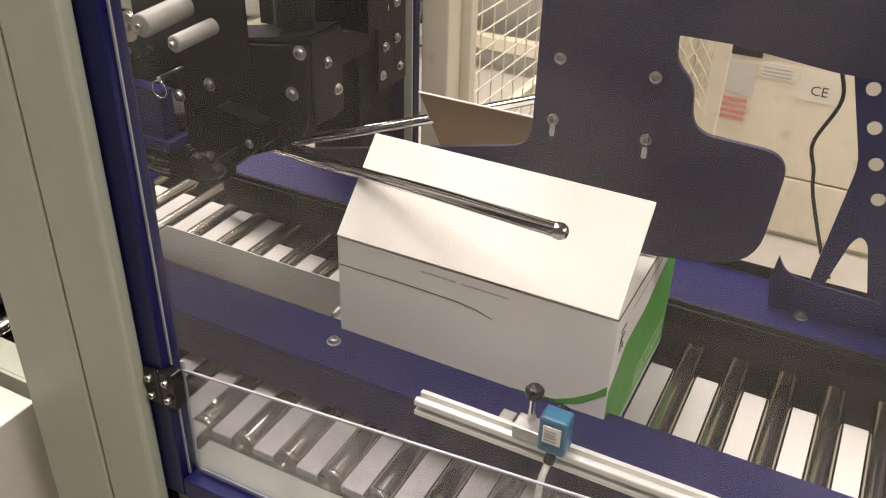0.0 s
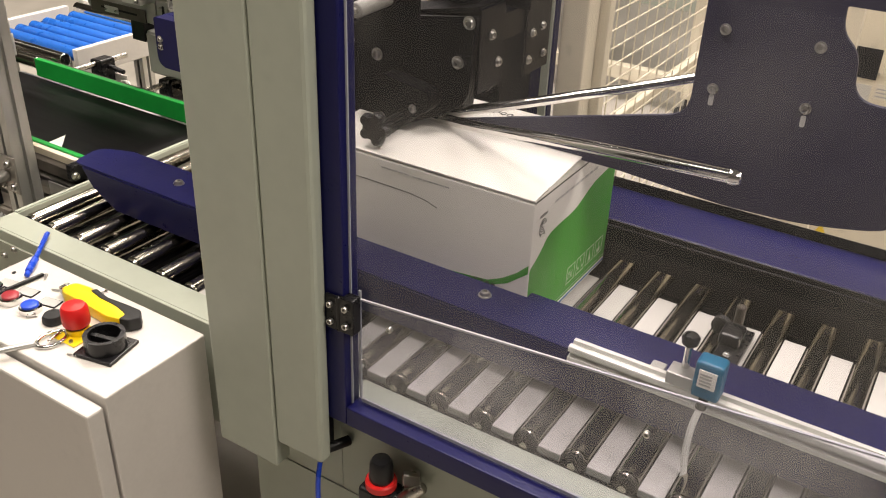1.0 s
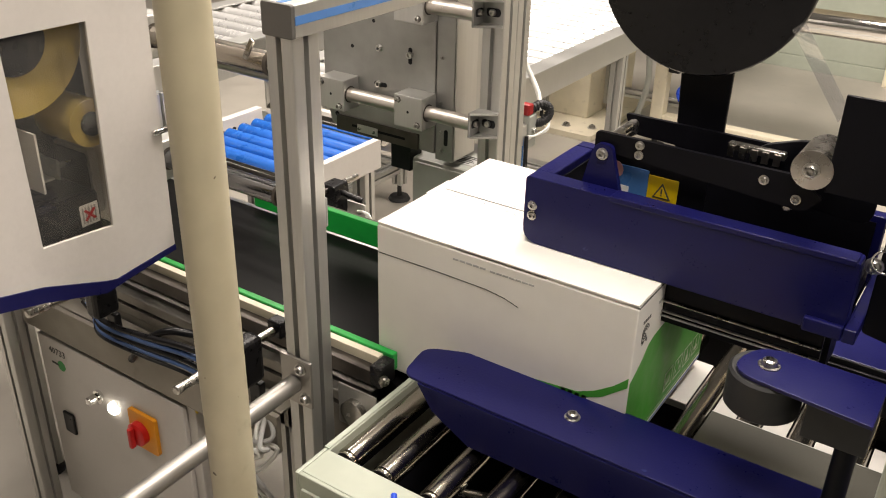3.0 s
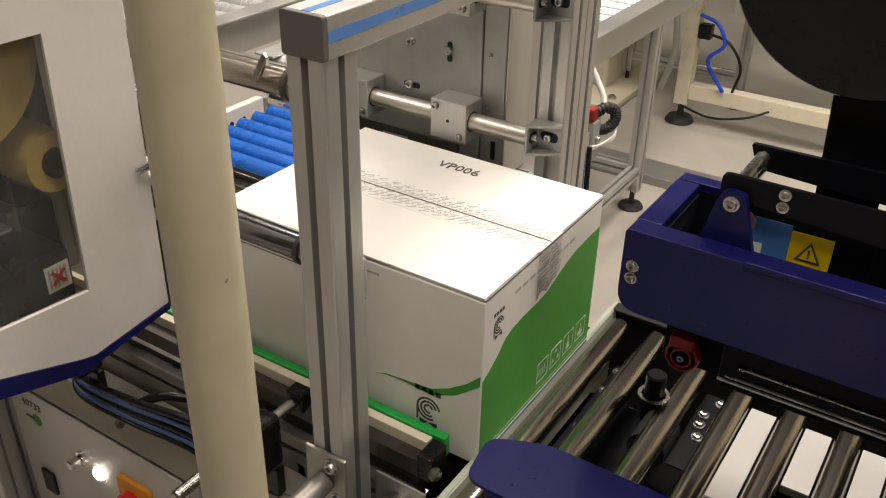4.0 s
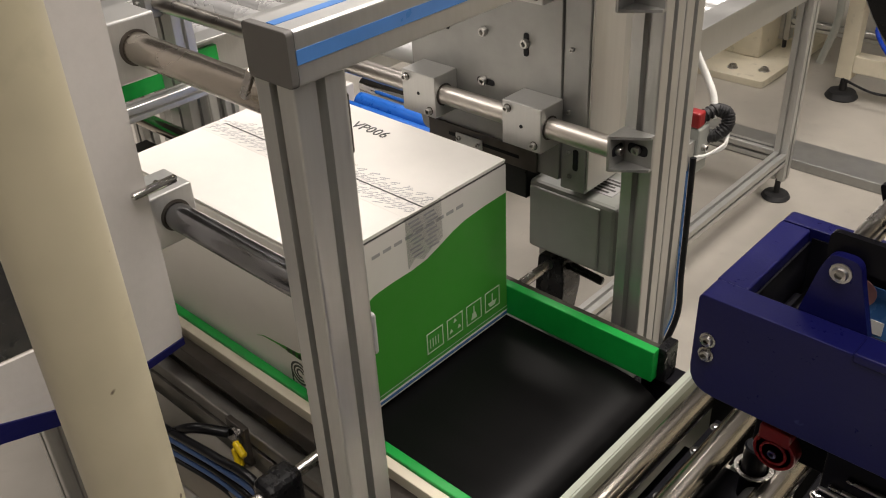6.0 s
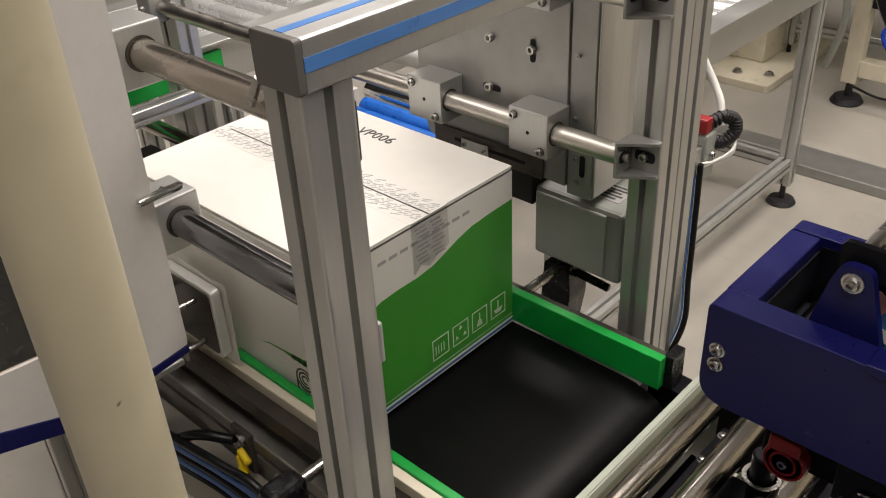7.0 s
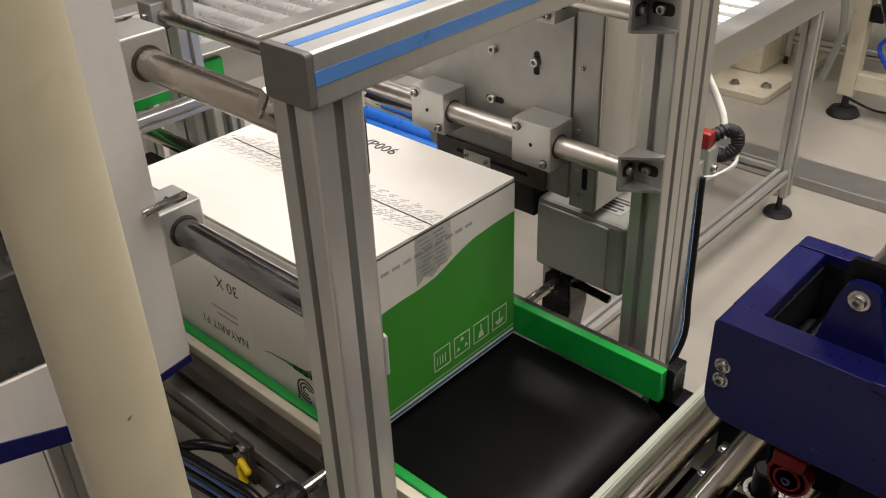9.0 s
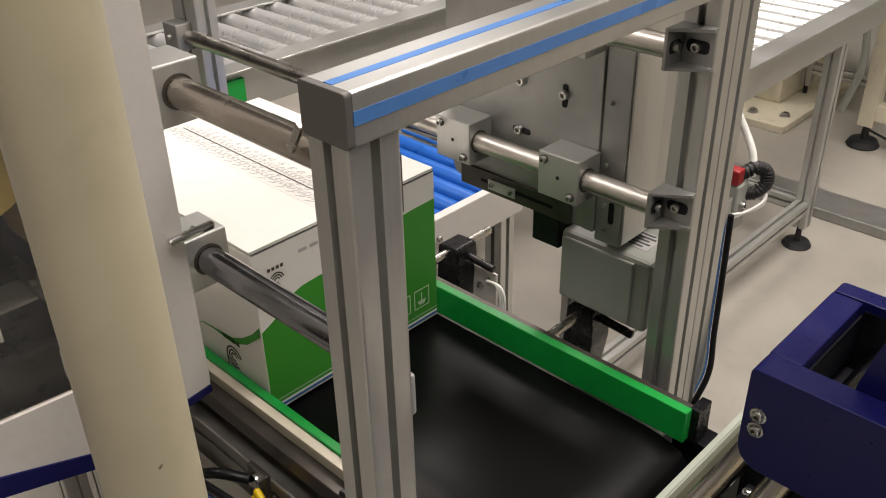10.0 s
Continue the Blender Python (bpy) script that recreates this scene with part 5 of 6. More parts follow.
def far_unit():
    PRESSROD = material("worn_steel_rod", (0.52, 0.49, 0.45), 0.33, 1.0, vary=0.12, scale=40)
    u = thing("press_unit", "milled aluminium press plate with slide blocks and rods", "press unit")
    # Paler copy of the aluminium: light on the body's side put into the colour
    SIDE = material("lit_brushed_side", (0.56, 0.55, 0.52), 0.4, 0.6, vary=0.06, scale=20, streak=(6, 6, 0.4))
    part("plate", prism(rounded([(-2.06, 0.87), (-2.045, 0.80), (-1.7955, 0.79), (-1.7955, 1.6), (-2.06, 1.6)], [0.01, 0.01, 0.002, 0, 0]), 1.2900, 1.3000, "y", 0.001), ALUPLATE, u, "milled aluminium plate, stained grey")
    body = part("body", block((-1.7950, 1.2935, 0.779), (-1.7560, 1.367, 1.6), 0.0015), ALUPLATE, u)
    part("lit_side_skin", block((-1.7558, 1.296, 0.783), (-1.7530, 1.366, 1.6), 0.0008), SIDE, body, "body's lit side face in a paler brushed colour")
    part("rear_profile", bar_profile((-1.80, 1.41), 0.80, 1.6, "z", 0.08, 0.08), ALU, u)
    for bx, bz in ((-1.921, 0.972), (-1.851, 0.970), (-1.923, 0.903)):
        bolt(u, (bx, 1.2898, bz), "y", 0.0072, False, sign=-1)
    for bx, bz in ((-1.782, 0.975), (-1.784, 0.891), (-1.782, 0.835), (-1.780, 0.800)):
        bolt(body, (bx, 1.2933, bz), "y", 0.0038, False, "screw", sign=-1)
    for hx, hz, hr in ((-1.987, 0.965, 0.0035), (-2.03, 0.822, 0.005), (-2.0, 0.818, 0.004), (-1.935, 1.02, 0.0035)):
        part("hole", turned([(hr, -0.0006), (hr, 0)], (hx, 1.2897, hz), "y", 16), DARK, u)
    for sx, sz, vertical, yy in ((-1.851, 0.968, 1, 1.2896), (-1.920, 0.902, 0, 1.2896), (-1.771, 0.826, 1, 1.2931)):
        dx, dz = (0.0040, 0.0155) if vertical else (0.0150, 0.0042)
        part("slot", prism(rounded([(sx - dx, sz - dz), (sx + dx, sz - dz), (sx + dx, sz + dz), (sx - dx, sz + dz)], 0.0038), yy - 0.0008, yy - 0.0001, "y"), DARK, u)
    part("lower_band", block((-2.03, 1.2862, 0.790), (-1.83, 1.2897, 0.822), 0.001), OILY, u, "dark slotted strip")
    part("long_slot", block((-1.99, 1.2855, 0.804), (-1.86, 1.2860, 0.809), 0), BLACK, u)
    tab = part("strip_tab", block((-1.975, 1.2835, 0.797), (-1.925, 1.2853, 0.813), 0.0006), ALU, u, "pale clamping tab")
    for bx in (-1.968, -1.932):
        bolt(tab, (bx, 1.2834, 0.805), "y", 0.004, False, "screw", sign=-1)
    for z, x1 in ((0.879, -2.70), (1.072, -1.853)):
        part("slide_rod", rod((x1, 1.262, z), (-1.6875, 1.262, z), 0.0135, 32), PRESSROD, u, smooth=True)
        for bx in ((-2.005, -1.8225) if z < 1 else (-1.8225,)):
            bl = part("slide_block", block((bx - 0.0315, 1.243, z - 0.031), (bx + 0.0315, 1.2896, z + 0.030), 0.0015), ALU, u)
            part("bore", turned([(0.0138, 0), (0.016, 0), (0.016, 0.0008), (0.0138, 0.0008)], (bx + 0.0316, 1.262, z), "x", 28), OILY, bl)
            for ddx, ddz in ((-0.022, 0.020), (0.021, -0.021)):
                part("counterbore", turned([(0.0058, -0.0005), (0.0058, 0)], (bx + ddx, 1.2428, z + ddz), "y", 18), OILY, bl)
                bolt(bl, (bx + ddx, 1.2422, z + ddz), "y", 0.0056, False, sign=-1)
            part("pin_hole", turned([(0.0026, -0.0005), (0.0026, 0)], (bx, 1.2428, z), "y", 14), DARK, bl)
        # cast corner bracket, open towards the belt
        z0, z1, xa, xb, ya, yb = z - 0.017, z + 0.029, -1.687, -1.6445, 1.2335, 1.2693
        br = part("bracket", join(block((xa, ya, z0), (xa + 0.004, yb, z1), 0.0008), block((xa + 0.0041, yb - 0.0045, z0), (xb, yb, z1), 0.0008),
                                  prism([(xa + 0.0041, ya), (xa + 0.0041, yb - 0.0046), (xb, yb - 0.0046), (xb, yb - 0.009)], z0, z0 + 0.0035, "z"),
                                  prism([(xa + 0.0041, ya), (xa + 0.0041, yb - 0.0046), (xb, yb - 0.0046), (xb, yb - 0.009)], z1 - 0.0035, z1, "z")), ALUPLATE, u, "cast aluminium corner bracket")
        zc = (z0 + z1) / 2
        part("recess", prism(rounded([(1.239, zc - 0.007), (1.261, zc - 0.007), (1.261, zc + 0.007), (1.239, zc + 0.007)], 0.006), xa + 0.0042, xa + 0.0046, "x"), DARK, br, "dark slotted hole")
        part("recess", prism(rounded([(-1.677, zc - 0.007), (-1.650, zc - 0.007), (-1.650, zc + 0.007), (-1.677, zc + 0.007)], 0.006), yb - 0.0052, yb - 0.0047, "y"), DARK, br, "dark slotted hole")
        bolt(br, (xa + 0.0047, 1.250, zc), "x", 0.0065, False)
        bolt(br, (-1.664, yb - 0.0053, zc), "y", 0.0065, False, sign=-1)
    end = part("end_block", block((-2.745, 1.236, 0.853), (-2.6995, 1.2690, 0.905), 0.002), ALUPLATE, u, "aluminium end block on the far post")
    bolt(end, (-2.722, 1.2358, 0.88), "y", 0.006, False, sign=-1)
    g = part("gearbox", block((-1.857, 1.305, 0.655), (-1.712, 1.40, 0.766), 0.006), GEAR, u, "grey plastic gear housing")
    part("gear_lid", block((-1.852, 1.3000, 0.662), (-1.735, 1.3048, 0.760), 0.003), GEAR, g)
    part("nameplate", block((-1.79, 1.33, 0.7662), (-1.735, 1.375, 0.767), 0), GREYPRINT, g)
    part("nameplate_text", join(*[block((-1.787, 1.335 + 0.008 * j, 0.7671), (-1.745 + 0.006 * (j % 2), 1.339 + 0.008 * j, 0.7674), 0) for j in range(5)]), DARKPRINT, g)
    part("cable_gland", rod((-1.872, 1.345, 0.70), (-1.8572, 1.345, 0.70), 0.014), GEAR, g, smooth=True)
    part("mount", block((-1.905, 1.3005, 0.735), (-1.8575, 1.34, 0.789), 0.002), PLASTIC, u)
    v = thing("valve", "red switch on a small valve block with hoses", "valve")
    part("valve_block", block((-1.678, 1.395, 0.80), (-1.652, 1.425, 0.865), 0.003), GEAR, v)
    part("red_switch", block((-1.672, 1.393, 0.8655), (-1.653, 1.411, 0.887), 0.003), material("red_switch_cap", (0.26, 0.010, 0.012), 0.4, vary=0.1), v)
    loop = [Vector(q) for q in ((-1.663, 1.412, 0.872), (-1.652, 1.435, 0.880), (-1.640, 1.446, 0.874), (-1.637, 1.444, 0.858), (-1.645, 1.432, 0.846), (-1.660, 1.426, 0.842))]
    part("coil", pipe(loop, 0.0075), RUBBER, v, "ribbed black hose loop", smooth=True)
    ribs = []
    for p0, p1 in zip(loop, loop[1:]):
        for k in range(4):
            m = p0.lerp(p1, (k + 0.5) / 4)
            d = (p1 - p0).normalized() * 0.0012
            ribs.append(rod(m - d, m + d, 0.0092, 12, 0.0004))
    part("coil_ribs", join(*ribs), RUBBER, v)
    part("white_hose", pipe([(-1.652, 1.430, 0.868), (-1.660, 1.44, 0.893), (-1.678, 1.448, 0.917), (-1.700, 1.45, 0.95), (-1.715, 1.45, 0.99)], 0.005), WHITEHOSE, v, smooth=True)
    for k in range(2):
        part("thin_hose", pipe([(-1.655, 1.394, 0.826 - 0.006 * k), (-1.645, 1.41, 0.826), (-1.632, 1.43, 0.838 - 0.004 * k), (-1.636, 1.446, 0.850)], 0.0022), WHITEHOSE, v, smooth=True)
    bolt(v, (-1.6518, 1.41, 0.835), "x", 0.006, False)
    part("valve_mount", block((-1.676, 1.361, 0.81), (-1.656, 1.3948, 0.85), 0.001), ALU, v)
    c = thing("cable_bundle", "black, grey and blue cables along the post", "cables")
    for k, (m, r, ox) in enumerate(((PLASTIC, 0.0042, 0.004), (GEAR, 0.0032, -0.006), (BLUESTRIP, 0.0018, -0.003), (PLASTIC, 0.0042, -0.012))):
        part("cable", pipe([(-1.655 + ox, 1.385, 0.83), (-1.650 + ox, 1.378, 0.745), (-1.644 + ox, 1.368, 0.66), (-1.638 + ox, 1.358, 0.60), (-1.650 + ox, 1.345, 0.53), (-1.67, 1.36, 0.40), (-1.67, 1.37, FLOOR + 0.006)], r), m, c, smooth=True)


far_unit()


def printer_cabinet():
    c = thing("switch_cabinet", "grey-white switch cabinet with buttons and main switch", "cabinet")
    part("body", block((-2.415, 0.803, 0.0), (-1.965, 0.84, 0.425), 0.003), WHITE, c)
    part("door", block((-2.412, 0.792, 0.004), (-1.985, 0.8028, 0.418), 0.003), WHITE, c)
    for lx in (-2.39, -2.0):
        part("leg", block((lx, 0.805, FLOOR), (lx + 0.03, 0.835, -0.0005)), ALU, c)
    part("selector", turned([(0.014, 0), (0.014, -0.006), (0.010, -0.007)], (-2.232, 0.792, 0.338), "y"), CHROME, c, smooth=True)
    part("selector_knob", block((-2.240, 0.764, 0.330), (-2.226, 0.7848, 0.346), 0.003), CHROME, c)
    part("lit_button", turned([(0.013, 0), (0.013, -0.006), (0.009, -0.010), (0.002, -0.0105)], (-2.190, 0.792, 0.328), "y"), LIT, c, "glowing white push button", smooth=True)
    m = part("main_switch", prism(rounded([(-2.138, 0.274), (-2.063, 0.274), (-2.063, 0.357), (-2.138, 0.357)], 0.006), 0.784, 0.7918, "y"), ORANGE, c, "orange plate with a red rotary switch")
    part("rotary", turned([(0.024, 0), (0.024, -0.012), (0.018, -0.016)], (-2.106, 0.7838, 0.314), "y"), REDP, m, smooth=True)
    part("rotary_grip", block((-2.111, 0.756, 0.292), (-2.101, 0.7676, 0.336), 0.003), REDP, m)
    part("socket", block((-2.368, 0.786, 0.195), (-2.335, 0.7918, 0.245), 0.002), PLASTIC, c)
    text(c, "40733", (-2.352, 0.7914, 0.392), 0.021, DARKPRINT, (90, 0, 0), "number")
    part("green_dot", turned([(0.012, -0.0006), (0.012, 0)], (-2.345, 0.7918, 0.362), "y", 18), GREEN, c)
    part("tick", block((-2.375, 0.7908, 0.36), (-2.352, 0.7918, 0.364), 0), DARKPRINT, c)
    DULLBLUE = material("dull_blue_hose", (0.05, 0.10, 0.24), 0.45)
    h = thing("cable_bundle", "black and blue hoses hanging over the cabinet", "cables")
    for k, m in enumerate((PLASTIC, DULLBLUE, PLASTIC, DULLBLUE, PLASTIC)):
        part("hose", pipe([(-2.24 + 0.01 * k, 0.80, 0.545), (-2.17, 0.79 - 0.004 * k, 0.530 - 0.004 * k), (-2.06, 0.785 - 0.003 * k, 0.545 - 0.008 * k), (-1.95, 0.79, 0.560 - 0.014 * k), (-1.88, 0.80, 0.55 - 0.02 * k), (-1.84, 0.80, 0.47)], 0.006 - 0.0006 * k), m, h, smooth=True)
    e = thing("earth_lug", "yellow-green earth lead with a steel lug", "cable")
    part("lug", turned([(0.008, 0), (0.014, 0.001), (0.014, 0.010), (0.008, 0.011)], (-1.966, 0.827, 0.556), "y"), STEEL, e, smooth=True)
    part("sleeve", rod((-1.958, 0.824, 0.545), (-1.948, 0.820, 0.52), 0.006), YELLOW, e, smooth=True)
    part("lead", pipe([(-1.948, 0.820, 0.52), (-1.94, 0.81, 0.48), (-1.955, 0.80, 0.44), (-1.97, 0.81, 0.40)], 0.003), YELLOW, e, smooth=True)
    part("hose", pipe([(-1.972, 0.827, 0.56), (-2.01, 0.80, 0.565), (-2.06, 0.79, 0.53), (-2.10, 0.785, 0.48)], 0.007), PLASTIC, e, smooth=True)
    part("mount", block((-1.985, 0.833, 0.51), (-1.945, 0.8415, 0.575)), OILY, e)
    part("sleeve", rod((-1.955, 0.8235, 0.557), (-1.932, 0.820, 0.548), 0.005), YELLOW, e, smooth=True)
    bolt(e, (-1.90, 0.8415, 0.53), "y", 0.008, sign=-1)


printer_cabinet()


def low_hoses():
    h = thing("air_hose", "blue pneumatic hoses hanging beside the roller frame", "hose")
    for k in range(3):
        part("hose", pipe([(-1.575 + 0.008 * k, 0.68, 0.50), (-1.60 + 0.010 * k, 0.66, 0.44), (-1.64 + 0.012 * k, 0.655 - 0.01 * k, 0.385), (-1.67 + 0.02 * k, 0.66, 0.28), (-1.64 + 0.01 * k, 0.68, 0.1), (-1.62, 0.69 + 0.012 * k, FLOOR + 0.005)], 0.005), (BLUEP, BLUESTRIP, WHITEHOSE)[k], h, smooth=True)


low_hoses()


def pale_hoses():
    h = thing("cable_bundle", "tangled pale grey hoses below the belt conveyor", "cables")
    rng = random.Random(11)
    for k in range(5):
        pts = [(-1.79 + rng.uniform(-0.01, 0.01), 0.80, 0.50)]
        for j in range(5):
            pts.append((-1.80 + rng.uniform(-0.045, 0.05), 0.775 + rng.uniform(-0.012, 0.012), 0.465 - 0.03 * j + rng.uniform(-0.012, 0.012)))
        pts.append((-1.80 + 0.01 * k, 0.80, 0.28))
        part("hose", pipe(pts, 0.0042, 8, 6), (WHITEHOSE, GREYPRINT)[k % 2], h, smooth=True)


pale_hoses()


# ---- transfer table and silver roller conveyors behind ----
def transfer_table():
    t = thing("transfer_table", "blue plastic roller table in a white frame", "conveyor")
    z = 0.655
    x0, x1, y0, y1 = -2.53, -2.16, 1.30, 1.575
    part("frame", block((x1, y0, z - 0.07), (x1 + 0.018, y1, z + 0.004), 0.002), WHITE, t)
    part("frame", block((x0 - 0.02, y0, z - 0.07), (x0, y1, z + 0.004), 0.002), WHITE, t)
    for k in range(6):
        part("roller", rod((x0 + 0.035, y0 + 0.028 + 0.046 * k, z - 0.022), (x1 - 0.008, y0 + 0.028 + 0.046 * k, z - 0.022), 0.0195, 20), BLUEROLL, t, smooth=True)
        part("axle", rod((x1 - 0.008, y0 + 0.028 + 0.046 * k, z - 0.022), (x1, y0 + 0.028 + 0.046 * k, z - 0.022), 0.008, 10), PLASTIC, t)
    part("steel_roller", rod((x0, y1 + 0.03, z - 0.008), (x1 + 0.01, y1 + 0.03, z - 0.008), 0.018), CHROME, t, smooth=True)
    part("frame", block((x0 - 0.02, y1 + 0.052, z - 0.05), (x1 + 0.018, y1 + 0.07, z + 0.012), 0.002), WHITE, t)
    part("steel_roller", rod((x0 - 0.4, y0 - 0.066, z - 0.03), (x1 - 0.06, y0 - 0.066, z - 0.03), 0.016), ROLLER, t, smooth=True)
    part("steel_roller", rod((x0, y0 - 0.024, z - 0.02), (x1, y0 - 0.024, z - 0.02), 0.018), CHROME, t, smooth=True)
    for k in range(7):
        part("hole", turned([(0.0065, 0), (0.0065, 0.0008)], (x0 + 0.0001, y0 + 0.02 + 0.038 * k, z - 0.028), "x", 14), PLASTIC, t)
    bolt(t, (x1 + 0.018, y0 + 0.05, z - 0.035), "x", 0.006)
    for lx in (x0 - 0.02, x1 - 0.025):
        for ly in (y0 + 0.02, y1 - 0.06):
            part("leg", bar_profile((lx + 0.02, ly + 0.02), FLOOR, z - 0.071, "z", 0.04), ALU, t)
    rail = thing("side_rail", "green plastic guide strip on an aluminium bar", "guide rail", "green rails")
    part("strip", block((-2.875, 1.10, 0.655), (-2.845, 1.462, 0.71), 0.0015), GREEN, rail, "green plastic strip")
    part("backing", block((-2.895, 1.10, 0.665), (-2.8752, 1.462, 0.705), 0.001), ALU, rail)
    part("stand", block((-2.92, 1.33, FLOOR), (-2.8955, 1.36, 0.70), 0.001), ALU, rail)
    bar = thing("tie_bar", "horizontal aluminium bar beside the belt", "bar")
    part("bar", bar_profile((-2.64, 0.72), 1.05, 1.32, "y", 0.03), ALU, bar)
    part("stand", bar_profile((-2.64, 1.335), FLOOR, 0.735, "z", 0.03), ALU, bar)


transfer_table()


def silver_conveyor(name_x0, name_x1, y0, y1, z, pitch, label):
    c = thing("roller_conveyor", label, "conveyor")
    for bx in (name_x0, name_x1):
        part("side_beam", join(block((bx - 0.003, y0, z - 0.085), (bx + 0.003, y1, z + 0.012), 0.0005), block((bx - 0.03, y0, z + 0.0122), (bx + 0.03, y1, z + 0.018), 0.001)), ALU, c)
    r = 0.024
    first = None
    y = y0 + 0.04
    while y < y1 - 0.02:
        if first is None:
            first = part("roller", rod((name_x0 + 0.004, 0, z - 0.012), (name_x1 - 0.004, 0, z - 0.012), r, 18), ROLLERX, c, smooth=True)
            first.location.y = y
        else:
            ob = first.copy()
            scene.collection.objects.link(ob)
            ob.parent = c
            ob.location.y = y
        y += pitch
    ys = [2.94 - 1.2 if y0 > 1.5 else y0 + 0.15]
    while ys[-1] + 1.2 < y1:
        ys.append(ys[-1] + 1.2)
    for ly in ys:
        for lx in (name_x0, name_x1 - 0.048):
            part("leg", bar_profile((lx + 0.024, ly), FLOOR + 0.07, z - 0.086, "z", 0.045), ALU, c)
            ft = part("foot", turned([(0.042, 0), (0.045, 0.004), (0.038, 0.016), (0.010, 0.018), (0.008, 0.07)], (lx + 0.024, ly, FLOOR), "z"), RUBBER, c, smooth=True)
        part("stretcher", bar_profile((ly, 0.065), name_x0 + 0.047, name_x1 - 0.047, "x", 0.04), ALU, c)
    part("stretcher", bar_profile((name_x1 - 0.024, 0.065), ys[0] + 0.023, ys[1] - 0.023, "y", 0.04) if len(ys) > 1 else bar_profile((name_x1 - 0.024, 0.065), y0 + 0.18, y1, "y", 0.04), ALU, c)
    return c


silver_conveyor(-2.68, -2.10, 1.74, 5.2, 0.668, 0.075, "silver steel roller conveyor on aluminium legs")
silver_conveyor(-3.26, -2.86, 1.30, 4.6, 0.715, 0.072, "long silver steel roller conveyor on aluminium legs")


def background():
    b = thing("cream_pedestal", "cream painted steel base plate bolted to the floor", "machine base")
    part("plate", prism(rounded([(-3.1, 3.72), (-2.55, 3.72), (-2.55, 4.55), (-3.1, 4.55)], 0.02), FLOOR, FLOOR + 0.03, "z", 0.003), CREAM, b)
    part("column", block((-3.05, 3.95, FLOOR + 0.0302), (-2.68, 4.5, 0.60), 0.006), CREAM, b)
    for bx, by in ((-2.72, 3.80), (-2.60, 3.84), (-2.95, 3.80)):
        bolt(b, (bx, by, FLOOR + 0.0302), "z", 0.018)
    s = thing("cream_stand", "cream steel machine stand on black rubber feet", "stand")
    for lx, ly in ((-2.275, 3.83), (-1.2, 3.83)):
        part("leg", block((lx - 0.03, ly - 0.03, FLOOR + 0.085), (lx + 0.03, ly + 0.03, 0.75), 0.004), CREAM, s)
        part("foot", turned([(0.058, 0), (0.062, 0.006), (0.05, 0.026), (0.015, 0.030), (0.012, 0.085)], (lx, ly, FLOOR), "z"), RUBBER, s, smooth=True)
    part("rail", block((-2.2445, 3.80, 0.035), (-1.2305, 3.86, 0.10), 0.004), CREAM, s)
    part("top", block((-2.40, 3.72, 0.7505), (-1.1, 4.2, 0.80), 0.004), CREAM, s)
    part("steel_tube", rod((-2.1, 3.76, 0.62), (-1.0, 3.76, 0.62), 0.05), CHROME, s, smooth=True)
    part("switch_box", block((-2.244, 3.795, 0.30), (-2.19, 3.84, 0.36), 0.006), PLASTIC, s)
    w = thing("cable", "blue and black cables hanging on the cream stand", "cable")
    part("wire", pipe([(-2.19, 3.79, 0.33), (-2.10, 3.77, 0.31), (-2.04, 3.77, 0.22), (-2.06, 3.785, 0.11)], 0.006), PLASTIC, w, smooth=True)
    part("wire", pipe([(-2.26, 3.76, 0.02), (-2.12, 3.74, 0.0), (-1.98, 3.74, 0.03), (-1.9, 3.79, 0.06)], 0.005), PLASTIC, w, smooth=True)
    part("wire", pipe([(-2.24, 3.79, 0.40), (-2.16, 3.77, 0.38), (-2.12, 3.77, 0.30), (-2.18, 3.78, 0.22), (-2.10, 3.79, 0.10)], 0.008), BLUEP, w, smooth=True)
    part("wire", pipe([(-2.32, 3.79, 0.70), (-2.34, 3.78, 0.45), (-2.32, 3.77, 0.25), (-2.36, 3.77, 0.06)], 0.014), GEAR, w, smooth=True)
    q = thing("floor_channel", "grey steel floor channel", "channel")
    part("channel", block((-3.4, 3.15, FLOOR), (1.0, 3.30, FLOOR + 0.035), 0.004), ALUPLATE, q)
    # machines further back
    m = thing("packing_machine", "cream painted machine frame at the back of the hall", "machine")
    for lx in (-1.6, -0.6):
        part("leg", block((lx, 5.6, FLOOR), (lx + 0.08, 5.68, 1.4), 0.004), CREAM, m)
    part("rail", block((-1.5195, 5.6, 0.9), (-0.6005, 5.68, 1.0), 0.004), CREAM, m)
    part("panel", block((-2.6, 5.7, 0.0), (-0.2, 5.76, 1.5), 0.004), GREY, m)
    part("foot_plate", block((-2.62, 5.69, FLOOR), (-0.18, 5.77, -0.0005), 0.002), GREY, m)


background()


# ---- the carton ----
L, W, H = 0.408, 0.312, 0.248
TAPEINK = material("tape_ink", (0.29, 0.29, 0.30), 0.5, vary=0.2, scale=120)
KRAFT = material("brown_kraft", (0.36, 0.24, 0.13), 0.75, vary=0.06, scale=60)


